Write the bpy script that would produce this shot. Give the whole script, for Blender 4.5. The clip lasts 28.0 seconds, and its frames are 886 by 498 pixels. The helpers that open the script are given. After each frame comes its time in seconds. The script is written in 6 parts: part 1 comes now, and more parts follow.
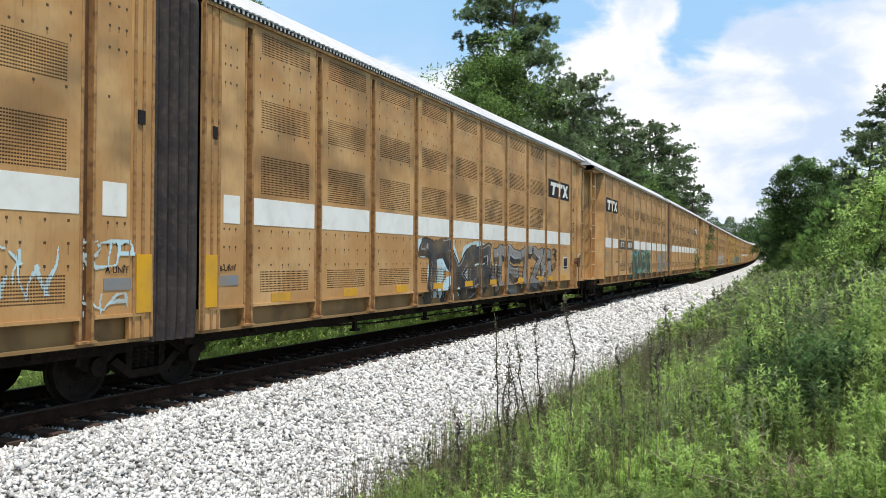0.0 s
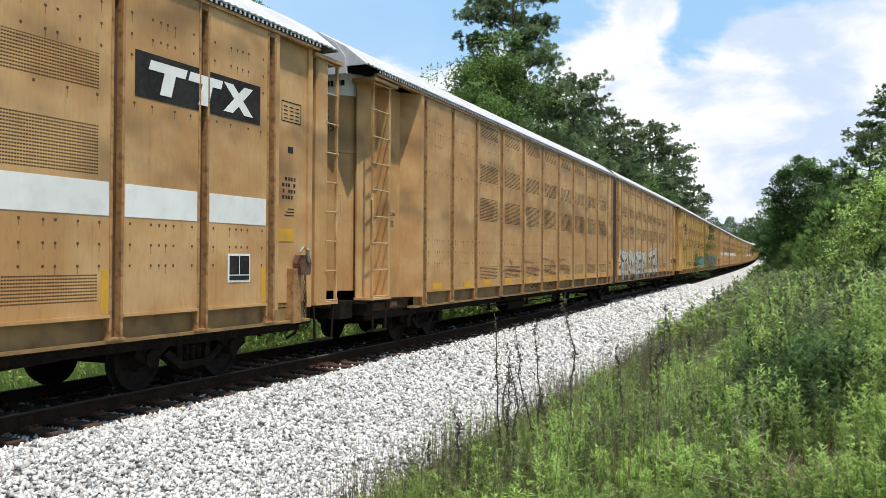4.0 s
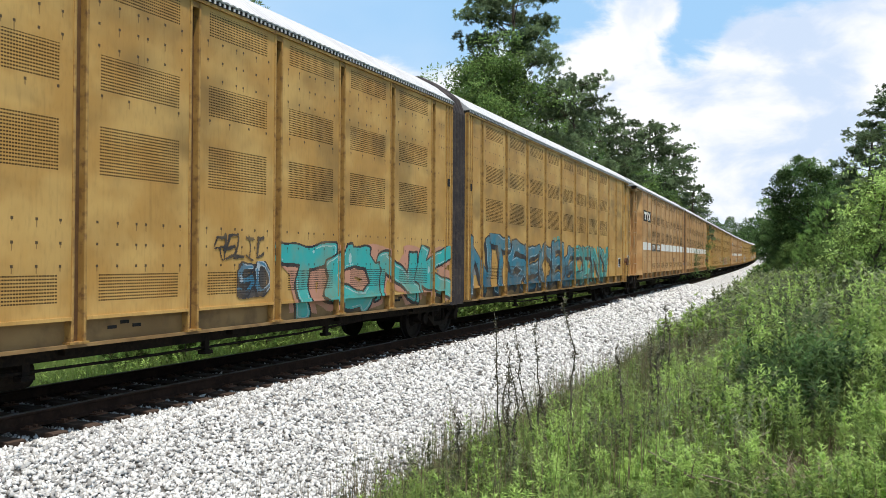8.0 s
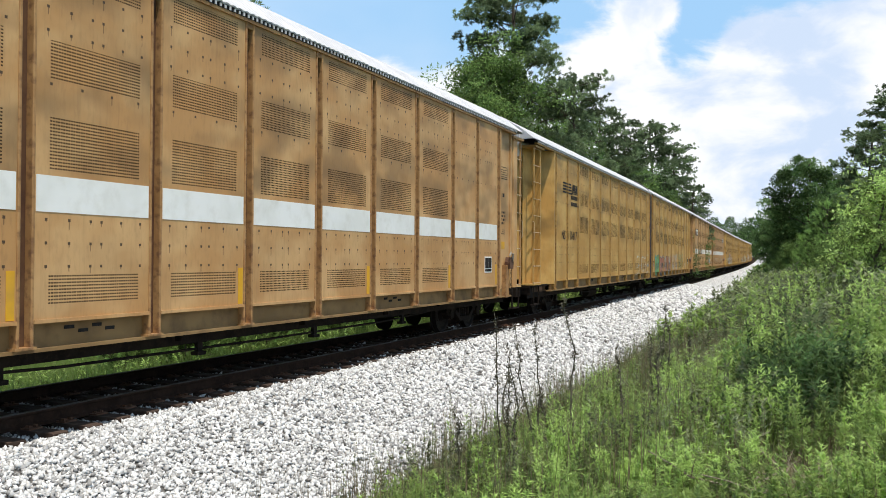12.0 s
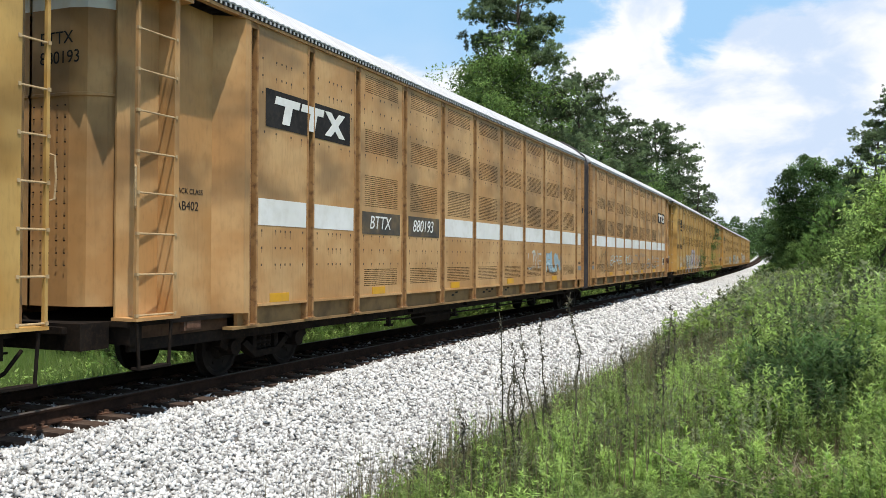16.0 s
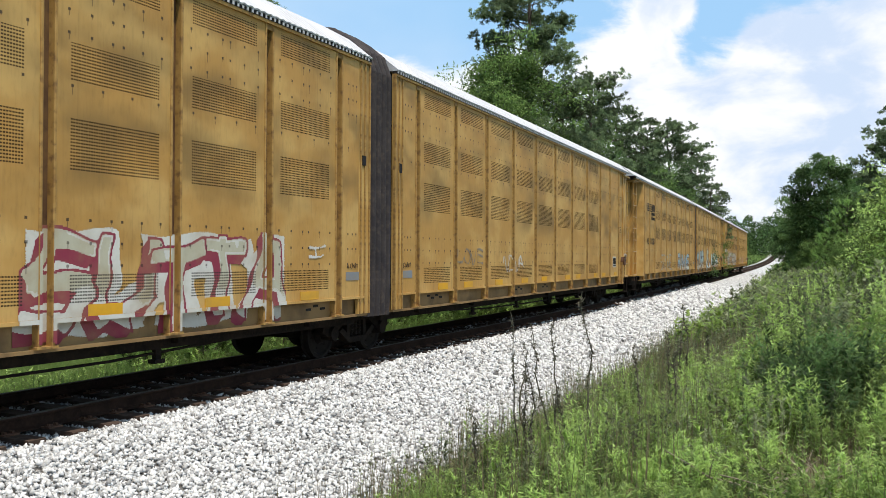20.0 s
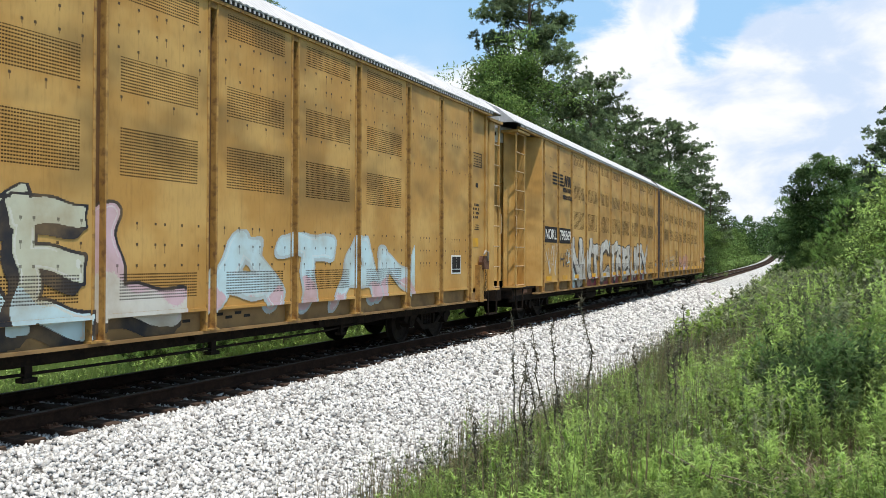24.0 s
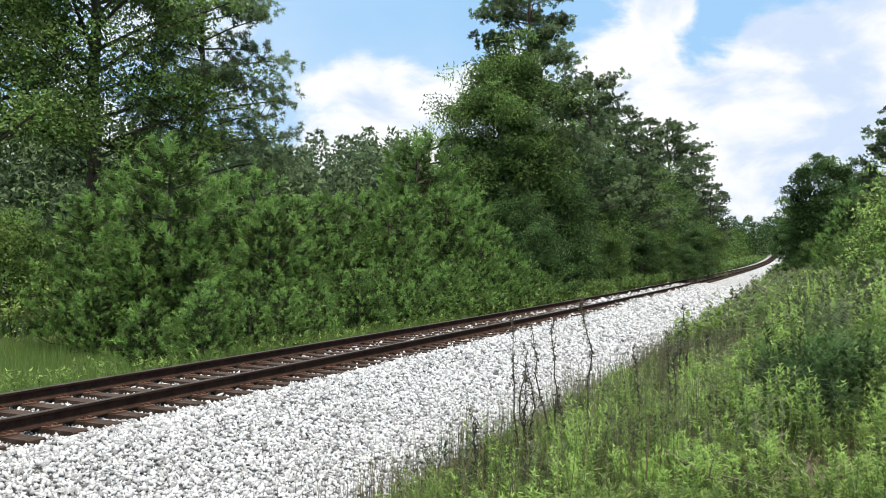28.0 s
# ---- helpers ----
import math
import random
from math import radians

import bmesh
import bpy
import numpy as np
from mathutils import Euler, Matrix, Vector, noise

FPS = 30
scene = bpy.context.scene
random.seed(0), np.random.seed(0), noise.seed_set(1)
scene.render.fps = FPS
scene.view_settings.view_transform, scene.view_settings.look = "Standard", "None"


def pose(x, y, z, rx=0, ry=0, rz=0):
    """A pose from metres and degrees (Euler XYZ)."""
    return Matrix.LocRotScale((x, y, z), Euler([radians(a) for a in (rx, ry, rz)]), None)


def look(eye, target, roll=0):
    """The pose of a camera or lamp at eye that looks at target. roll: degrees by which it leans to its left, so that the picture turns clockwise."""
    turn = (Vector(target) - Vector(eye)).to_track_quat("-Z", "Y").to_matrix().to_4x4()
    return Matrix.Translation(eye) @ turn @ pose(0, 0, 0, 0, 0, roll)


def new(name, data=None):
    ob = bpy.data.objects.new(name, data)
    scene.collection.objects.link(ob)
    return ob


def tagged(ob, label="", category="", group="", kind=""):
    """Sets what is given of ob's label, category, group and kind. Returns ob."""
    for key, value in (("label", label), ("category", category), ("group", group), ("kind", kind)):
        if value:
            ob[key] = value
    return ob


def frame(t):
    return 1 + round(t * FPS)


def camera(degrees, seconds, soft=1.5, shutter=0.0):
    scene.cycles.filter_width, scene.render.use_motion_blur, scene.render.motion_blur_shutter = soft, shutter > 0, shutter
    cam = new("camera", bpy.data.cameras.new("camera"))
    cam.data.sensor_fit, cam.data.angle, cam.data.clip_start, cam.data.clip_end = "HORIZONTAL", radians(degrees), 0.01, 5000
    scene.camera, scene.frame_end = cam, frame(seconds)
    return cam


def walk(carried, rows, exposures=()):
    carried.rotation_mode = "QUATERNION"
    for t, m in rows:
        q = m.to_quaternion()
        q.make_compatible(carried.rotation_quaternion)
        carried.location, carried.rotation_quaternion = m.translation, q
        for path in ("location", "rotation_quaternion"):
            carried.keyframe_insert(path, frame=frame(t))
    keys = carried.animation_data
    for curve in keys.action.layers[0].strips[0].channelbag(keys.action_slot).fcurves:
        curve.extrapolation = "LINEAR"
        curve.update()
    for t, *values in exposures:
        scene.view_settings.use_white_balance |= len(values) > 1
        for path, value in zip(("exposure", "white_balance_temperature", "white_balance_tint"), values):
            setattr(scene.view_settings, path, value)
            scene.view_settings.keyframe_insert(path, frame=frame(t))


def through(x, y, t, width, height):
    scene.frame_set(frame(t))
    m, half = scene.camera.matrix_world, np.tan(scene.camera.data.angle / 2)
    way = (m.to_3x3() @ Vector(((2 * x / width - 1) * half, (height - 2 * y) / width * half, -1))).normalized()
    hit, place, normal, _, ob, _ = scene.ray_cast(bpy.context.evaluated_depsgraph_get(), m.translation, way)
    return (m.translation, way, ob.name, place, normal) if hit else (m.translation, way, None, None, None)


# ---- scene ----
# ---- camera ----
EYE = (0.0, 0.0, 1.773)


def view(yaw, pitch, roll):
    a, b = radians(yaw), radians(pitch)
    return look(EYE, (EYE[0] - math.sin(a) * math.cos(b), EYE[1] + math.cos(a) * math.cos(b), EYE[2] + math.sin(b)), roll)


VIEW_A, VIEW_B = (23.978, 1.011, 0.525), (25.063, 0.954, 0.456)


def turned(w):
    return view(*(a + (b - a) * w for a, b in zip(VIEW_A, VIEW_B)))


cam = camera(54.27, 28.0, 0.65)
walk(cam, [(t, turned(w)) for t, w in ((0, 0), (14.9, 0), (15.5, 0.17), (16, 0.3), (16.5, 0.58), (17, 1.11), (17.5, 1.21), (18, 1.18),
                                       (18.5, 1.13), (19, 1.09), (19.5, 1.04), (20, 1.0), (28, 1.0))])

# ---- light ----
SUN_WAY = Vector((0.255, -0.20, 0.95)).normalized()
world = bpy.data.worlds.new("world")
scene.world = world
world.use_nodes = True
wn, wl = world.node_tree.nodes, world.node_tree.links
CLOUD_DRIFT = (0.9, 0.1, 0.35)
CLOUD_BANKS = (((-0.219, 0.943, 0.250), 0.0052, 0.20), ((-0.180, 0.965, 0.189), 0.0065, 0.16), ((-0.092, 0.986, 0.137), 0.011, 0.17), ((-0.024, 0.991, 0.134), 0.009, 0.12), ((-0.097, 0.968, 0.232), 0.0018, 0.12),
               ((0.042, 0.975, 0.218), 0.003, 0.14), ((-0.019, 0.982, 0.186), 0.006, 0.12), ((-0.140, 0.961, 0.232), 0.0016, -0.24), ((-0.116, 0.953, 0.278), 0.0012, -0.09), ((-0.498, 0.829, 0.256), 0.012, -0.16),
               ((-0.395, 0.872, 0.275), 0.0022, -0.08), ((-0.496, 0.853, 0.165), 0.006, 0.20), ((-0.40, 0.90, 0.16), 0.003, 0.14))
GREY_BANKS = (((-0.019, 0.982, 0.186), 0.0040, -0.10), ((0.008, 0.968, 0.251), 0.003, -0.05), ((-0.10, 0.962, 0.262), 0.0016, -0.08))
sky = wn.new("ShaderNodeTexSky")
sky.sky_type, sky.sun_disc = "NISHITA", False
sky.sun_elevation = math.asin(SUN_WAY.z)
sky.sun_rotation = math.atan2(SUN_WAY.x, SUN_WAY.y)
sky.air_density, sky.dust_density, sky.ozone_density = 1.0, 0.4, 1.6
coord = wn.new("ShaderNodeTexCoord")


def sky_node(kind, **inputs):
    n = wn.new(kind)
    for key, value in inputs.items():
        key = key.replace("_", " ")
        if isinstance(value, bpy.types.NodeSocket):
            wl.new(value, n.inputs[key])
        else:
            n.inputs[key].default_value = value
    return n


def sky_ramp(value, lo, hi):
    n = wn.new("ShaderNodeMapRange")
    n.interpolation_type = "SMOOTHSTEP"
    wl.new(value, n.inputs[0])
    n.inputs[1].default_value, n.inputs[2].default_value = lo, hi
    return n.outputs[0]


def sky_mix(f, a, b):
    n = wn.new("ShaderNodeMixRGB")
    for i, v in enumerate((f, a, b)):
        if isinstance(v, bpy.types.NodeSocket):
            wl.new(v, n.inputs[i])
        else:
            n.inputs[i].default_value = v
    return n.outputs[0]


# fair-weather cumulus over thin haze
drift = sky_node("ShaderNodeMapping", Vector=coord.outputs["Generated"], Location=CLOUD_DRIFT, Scale=(1.0, 1.0, 1.7))
heap = sky_node("ShaderNodeTexNoise", Vector=drift.outputs[0], Scale=3.1, Detail=10.0, Roughness=0.56, Distortion=0.25)
veil = sky_node("ShaderNodeTexNoise", Vector=drift.outputs[0], Scale=1.6, Detail=5.0, Roughness=0.5)
shade = sky_node("ShaderNodeTexNoise", Vector=drift.outputs[0], Scale=7.5, Detail=7.0, Roughness=0.55, Distortion=0.3)
hazy = sky_mix(0.88, sky.outputs["Color"], (3.9, 6.7, 9.9, 1))
hazy = sky_mix(sky_ramp(veil.outputs["Fac"], 0.48, 0.85), hazy, (7.2, 8.4, 9.8, 1))


def gathered(value, banks):
    """Noise raised or lowered towards some quarters of the sky."""
    for way, width, gain in banks:
        dot = wn.new("ShaderNodeVectorMath")
        dot.operation = "DOT_PRODUCT"
        wl.new(coord.outputs["Generated"], dot.inputs[0])
        dot.inputs[1].default_value = Vector(way).normalized()
        lobe = wn.new("ShaderNodeMath")
        lobe.operation = "MULTIPLY_ADD"
        wl.new(sky_ramp(dot.outputs["Value"], 1 - width, 1.0), lobe.inputs[0])
        lobe.inputs[1].default_value = gain
        wl.new(value, lobe.inputs[2])
        value = lobe.outputs[0]
    return value


# banks of cloud: where the heaps gather, where they thicken to grey and where the sky is open
puffs = wn.new("ShaderNodeMath")
puffs.operation = "MULTIPLY_ADD"
fine = sky_node("ShaderNodeTexNoise", Vector=drift.outputs[0], Scale=11.0, Detail=8.0, Roughness=0.6, Distortion=0.4)
wl.new(fine.outputs["Fac"], puffs.inputs[0])
puffs.inputs[1].default_value = 0.42
wl.new(heap.outputs["Fac"], puffs.inputs[2])
white = sky_mix(sky_ramp(gathered(shade.outputs["Fac"], GREY_BANKS), 0.38, 0.58), (6.3, 7.5, 9.4, 1), (9.8, 9.9, 10.1, 1))
wl.new(sky_mix(sky_ramp(gathered(puffs.outputs[0], CLOUD_BANKS), 0.68, 0.82), hazy, white), wn["Background"].inputs["Color"])
wn["Background"].inputs["Strength"].default_value = 0.105
sun = new("sun", bpy.data.lights.new("sun", "SUN"))
sun.data.energy, sun.data.angle, sun.data.color = 5.0, radians(0.53), (1.0, 0.935, 0.835)
sun.matrix_world = look(SUN_WAY * 100, (0, 0, 0))
scene.view_settings.exposure = 0.0


# ---- materials ----
class Nodes:
    """A small writer of shader graphs."""

    def __init__(self, name):
        self.mat = bpy.data.materials.new(name)
        self.mat.use_nodes = True
        self.tree = self.mat.node_tree
        self.bsdf = self.tree.nodes["Principled BSDF"]

    def put(self, socket, value):
        if isinstance(value, bpy.types.NodeSocket):
            self.tree.links.new(value, socket)
        else:
            socket.default_value = value

    def math(self, op, a, b=0.0, c=0.0):
        n = self.tree.nodes.new("ShaderNodeMath")
        n.operation = op
        for i, v in enumerate((a, b, c)):
            self.put(n.inputs[i], v)
        return n.outputs[0]

    def noise(self, scale, vector=None, detail=4.0, rough=0.55):
        n = self.tree.nodes.new("ShaderNodeTexNoise")
        n.inputs["Scale"].default_value, n.inputs["Detail"].default_value, n.inputs["Roughness"].default_value = scale, detail, rough
        self.put(n.inputs["Vector"], vector or self.coords())
        return n.outputs["Fac"]

    def coords(self, scale=(1, 1, 1), shift=None):
        c = self.tree.nodes.new("ShaderNodeTexCoord").outputs["Object"]
        m = self.tree.nodes.new("ShaderNodeMapping")
        self.put(m.inputs["Vector"], c)
        m.inputs["Scale"].default_value = scale
        if shift is not None:
            self.put(m.inputs["Location"], shift)
        return m.outputs["Vector"]

    def split(self, v):
        n = self.tree.nodes.new("ShaderNodeSeparateXYZ")
        self.put(n.inputs[0], v)
        return n.outputs

    def mix(self, f, a, b):
        n = self.tree.nodes.new("ShaderNodeMixRGB")
        self.put(n.inputs[0], f)
        for i, v in ((1, a), (2, b)):
            self.put(n.inputs[i], (*v, 1.0) if isinstance(v, tuple) and len(v) == 3 else v)
        return n.outputs[0]

    def step(self, v, lo, hi):
        n = self.tree.nodes.new("ShaderNodeMapRange")
        n.interpolation_type = "SMOOTHSTEP"
        self.put(n.inputs[0], v)
        n.inputs[1].default_value, n.inputs[2].default_value = lo, hi
        return n.outputs[0]

    def random(self, island=False):
        if island:
            return self.tree.nodes.new("ShaderNodeNewGeometry").outputs["Random Per Island"]
        return self.tree.nodes.new("ShaderNodeObjectInfo").outputs["Random"]

    def bump(self, height, strength=0.3, distance=0.01):
        n = self.tree.nodes.new("ShaderNodeBump")
        n.inputs["Strength"].default_value, n.inputs["Distance"].default_value = strength, distance
        self.put(n.inputs["Height"], height)
        self.put(self.bsdf.inputs["Normal"], n.outputs[0])

    def done(self, color, rough=0.7, metal=0.0, spec=0.3):
        self.put(self.bsdf.inputs["Base Color"], (*color, 1.0) if isinstance(color, tuple) else color)
        self.put(self.bsdf.inputs["Roughness"], rough)
        self.put(self.bsdf.inputs["Metallic"], metal)
        self.put(self.bsdf.inputs["Specular IOR Level"], spec)
        return self.mat


def worn(name, a, b, dirt, scale=2.0, rough=0.7, metal=0.0, bump=0.15, amount=0.5, fine=40.0, spec=0.3):
    """Two shades blended by coarse noise, with finer dirt over them."""
    n = Nodes(name)
    base = n.mix(n.step(n.noise(scale), 0.35, 0.65), a, b)
    f = n.math("MULTIPLY", n.step(n.noise(scale * 4.3, detail=8.0), 0.45, 0.75), amount)
    base = n.mix(f, base, dirt)
    g = n.noise(fine, detail=2.0)
    n.bump(g, bump)
    return n.done(base, n.math("ADD", rough - 0.1, n.math("MULTIPLY", g, 0.2)), metal, spec)


def leafy(name, a, b, c, through=0.35, rough=0.55):
    """Foliage: three shades picked leaf by leaf, partly lit through."""
    n = Nodes(name)
    r = n.random(True)
    col = n.mix(n.step(r, 0.0, 0.6), a, b)
    col = n.mix(n.step(r, 0.75, 1.0), col, c)
    col = n.mix(n.math("MULTIPLY", n.noise(0.6), 0.35), col, a)
    n.done(col, rough, 0.0, 0.10)
    tr = n.tree.nodes.new("ShaderNodeBsdfTranslucent")
    n.put(tr.inputs[0], col)
    m = n.tree.nodes.new("ShaderNodeMixShader")
    m.inputs[0].default_value = through
    n.tree.links.new(n.bsdf.outputs[0], m.inputs[1])
    n.tree.links.new(tr.outputs[0], m.inputs[2])
    n.tree.links.new(m.outputs[0], n.tree.nodes["Material Output"].inputs[0])
    return n.mat


SLOT_BANDS = ((4.74, 5.08), (3.66, 4.08), (2.70, 3.26), (1.25, 1.58))
WIDE_FROM, WIDE_STEP = 6.29, 1.911


def slot_mask(n, y, z):
    """The square holes punched in four bands of a wide panel; y from the panel's middle."""
    mask = None
    for lo, hi in SLOT_BANDS:
        m = n.math("MULTIPLY", n.math("GREATER_THAN", z, lo), n.math("LESS_THAN", z, hi))
        mask = m if mask is None else n.math("ADD", mask, m)
    mask = n.math("MULTIPLY", mask, n.math("LESS_THAN", n.math("ABSOLUTE", y), 0.665))
    slot = n.math("MULTIPLY", n.math("LESS_THAN", n.math("FRACT", n.math("DIVIDE", z, 0.036)), 0.48),
                  n.math("LESS_THAN", n.math("FRACT", n.math("DIVIDE", y, 0.035)), 0.74))
    return n.math("MULTIPLY", slot, mask)


def bolt_mask(n, y, z, sites, shift):
    """Small bolt heads in rows 25 cm apart, each with a thin rusty run below it."""
    side = n.math("ABSOLUTE", y)
    out = None
    reach = n.math("MULTIPLY", n.step(n.noise(6.0, n.coords((1, 1, 0.7), shift)), 0.30, 0.85), 0.17)
    for top, rows, spots in ((4.68, 3, sites), (3.61, 1, (sites[0] + 0.14, sites[2] - 0.05)), (2.16, 3, sites)):
        dy = None
        for o in spots:
            d = n.math("ABSOLUTE", n.math("SUBTRACT", side, o))
            dy = d if dy is None else n.math("MINIMUM", dy, d)
        drop = n.math("SUBTRACT", top + 0.02, z)
        inside = n.math("MULTIPLY", n.math("GREATER_THAN", drop, 0.0), n.math("LESS_THAN", drop, 0.25 * rows))
        down = n.math("SUBTRACT", n.math("MULTIPLY", n.math("FRACT", n.math("DIVIDE", drop, 0.25)), 0.25), 0.02)
        head = n.math("MULTIPLY", n.math("LESS_THAN", n.math("ABSOLUTE", down), 0.016), n.math("LESS_THAN", dy, 0.017))
        run = n.math("MULTIPLY", n.math("MULTIPLY", n.math("GREATER_THAN", down, 0.0), n.math("LESS_THAN", down, reach)), n.math("LESS_THAN", dy, 0.0075))
        m = n.math("MULTIPLY", inside, n.math("MAXIMUM", head, n.math("MULTIPLY", run, 0.62)))
        out = m if out is None else n.math("MAXIMUM", out, m)
    return out


WIDE_BOLTS, PLAIN_BOLTS = (0.08, 0.385, 0.695), (0.06, 0.20, 0.55)


def rack_paint(name, base, pale, dirt, vents, bolts=True):
    """Painted steel of the racks: punched vents, bolts with rusty runs, smoky grime and rub marks."""
    n = Nodes(name)
    rnd = n.random()
    shift = n.tree.nodes.new("ShaderNodeCombineXYZ")
    n.put(shift.inputs[1], n.math("MULTIPLY", rnd, 57.0))
    n.put(shift.inputs[2], n.math("MULTIPLY", rnd, 31.0))
    shift = shift.outputs[0]
    xyz = n.split(n.coords())
    y, z = xyz[1], xyz[2]
    cloud = n.noise(0.9, n.coords((1.0, 1.0, 1.3), shift), 3.0)
    col = n.mix(n.step(cloud, 0.38, 0.66), base, pale)
    grain = n.noise(14.0, n.coords((1.0, 1.6, 0.5), shift), 6.0)
    col = n.mix(n.math("MULTIPLY", n.step(grain, 0.45, 0.8), 0.20), col, dirt)
    runs = n.noise(4.0, n.coords((1.0, 5.0, 0.16), shift), 4.0)
    col = n.mix(n.math("MULTIPLY", n.step(runs, 0.52, 0.82), 0.22), col, dirt)
    # soot puffed out of the vents, in soft uneven clouds
    smoke = n.noise(0.85, n.coords((1.0, 0.9, 1.5), shift), 2.0)
    bands = None
    for lo, hi in SLOT_BANDS[:3]:
        m = n.math("MULTIPLY", n.step(z, lo - 0.42, lo + 0.12), n.math("SUBTRACT", 1.0, n.step(z, hi - 0.08, hi + 0.36)))
        bands = m if bands is None else n.math("ADD", bands, m)
    soot = n.math("MULTIPLY", n.step(smoke, 0.40, 0.68), n.math("ADD", 0.14, n.math("MULTIPLY", bands, 0.50)))
    col = n.mix(n.math("MINIMUM", soot, 0.62), col, dirt)
    if bolts:
        mark = bolt_mask(n, y, z, WIDE_BOLTS if vents else PLAIN_BOLTS, shift)
        col = n.mix(n.math("MULTIPLY", mark, 0.9), col, (0.035, 0.02, 0.012))
    spec = 0.3
    if vents:
        slot = slot_mask(n, y, z)
        col = n.mix(n.math("MULTIPLY", slot, 0.92), col, (0.022, 0.014, 0.009))
        spec = n.math("SUBTRACT", 0.3, n.math("MULTIPLY", slot, 0.3))
        n.bump(n.math("SUBTRACT", n.math("MULTIPLY", cloud, 0.4), slot), 0.4, 0.01)
    else:
        n.bump(cloud, 0.2, 0.02)
    return n.done(col, n.math("ADD", 0.50, n.math("MULTIPLY", cloud, 0.25)), 0.0, spec)


TAN, TAN_PALE, TAN_DIRT = (0.475, 0.250, 0.092), (0.585, 0.352, 0.155), (0.125, 0.076, 0.036)
YEL, YEL_PALE, YEL_DIRT = (0.455, 0.243, 0.060), (0.565, 0.345, 0.110), (0.125, 0.078, 0.026)
PAINT = {"tan": (rack_paint("tan_slotted_steel", TAN, TAN_PALE, TAN_DIRT, True), rack_paint("tan_plain_steel", TAN, TAN_PALE, TAN_DIRT, False), rack_paint("tan_bare_steel", TAN, TAN_PALE, TAN_DIRT, False, False),
                 worn("tan_rib_steel", (0.31, 0.160, 0.060), (0.40, 0.225, 0.090), (0.11, 0.048, 0.026), 2.5, amount=0.8),
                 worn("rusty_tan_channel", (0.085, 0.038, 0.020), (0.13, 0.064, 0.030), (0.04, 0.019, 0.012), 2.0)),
         "yellow": (rack_paint("yellow_slotted_steel", YEL, YEL_PALE, YEL_DIRT, True), rack_paint("yellow_plain_steel", YEL, YEL_PALE, YEL_DIRT, False), rack_paint("yellow_bare_steel", YEL, YEL_PALE, YEL_DIRT, False, False),
                    worn("yellow_rib_steel", (0.32, 0.175, 0.045), (0.41, 0.240, 0.070), (0.11, 0.050, 0.024), 2.5, amount=0.8),
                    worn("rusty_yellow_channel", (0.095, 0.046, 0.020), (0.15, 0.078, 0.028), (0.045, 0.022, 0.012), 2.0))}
SILL_PAINT = worn("dirty_brown_sill", (0.22, 0.128, 0.050), (0.31, 0.19, 0.078), (0.10, 0.056, 0.028), 0.7, amount=0.6)
SILL_DARK = worn("dark_rusty_sill", (0.055, 0.030, 0.018), (0.085, 0.048, 0.026), (0.03, 0.018, 0.012), 3.0, 0.85, spec=0.1)
ROOF_WHITE = worn("galvanised_roof", (0.52, 0.51, 0.515), (0.44, 0.43, 0.435), (0.36, 0.35, 0.34), 1.5, 0.5, 0.0, 0.1, 0.35)
RUNG_PAINT = worn("pale_worn_rungs", (0.50, 0.36, 0.20), (0.42, 0.28, 0.14), (0.19, 0.10, 0.05), 9.0, 0.55)
BELLOWS = worn("dusty_black_rubber", (0.026, 0.022, 0.024), (0.045, 0.037, 0.036), (0.10, 0.075, 0.06), 2.5, 0.85)
IRON = worn("grimy_cast_iron", (0.011, 0.009, 0.008), (0.020, 0.015, 0.012), (0.038, 0.025, 0.016), 5.0, 0.85, spec=0.06)
TREAD = worn("wheel_steel", (0.014, 0.011, 0.010), (0.022, 0.017, 0.014), (0.010, 0.008, 0.007), 6.0, 0.7, 0.0, spec=0.08)
BRIGHT_STEEL = worn("worn_steel_bar", (0.45, 0.40, 0.34), (0.35, 0.29, 0.22), (0.17, 0.09, 0.045), 9.0, 0.5, 0.5)
WHITE_PAINT = worn("white_reflector_paint", (0.82, 0.80, 0.76), (0.74, 0.72, 0.67), (0.50, 0.45, 0.36), 1.1, 0.6, 0.0, 0.05, 0.25)
BLACK_PAINT = worn("black_lettering_and_gap_shade", (0.020, 0.018, 0.018), (0.032, 0.029, 0.028), (0.09, 0.07, 0.05), 3.0, 0.75, 0.0, 0.05, 0.3, spec=0.1)
RAIL_RUST = worn("rusty_rail", (0.028, 0.016, 0.012), (0.042, 0.024, 0.017), (0.07, 0.040, 0.027), 4.0, 0.85, 0.0, spec=0.05)
RAIL_SHINE = worn("worn_rail_head", (0.12, 0.10, 0.09), (0.085, 0.068, 0.058), (0.05, 0.036, 0.028), 3.0, 0.5, 0.25, spec=0.15)
TIE_WOOD = worn("weathered_tie", (0.055, 0.036, 0.027), (0.090, 0.063, 0.048), (0.17, 0.13, 0.105), 3.0, 0.9, 0.0, 0.5, 0.45, 25.0, spec=0.1)
PLATE_RUST = worn("rusty_tie_plate", (0.11, 0.058, 0.038), (0.16, 0.088, 0.058), (0.06, 0.034, 0.022), 8.0, 0.85, spec=0.1)


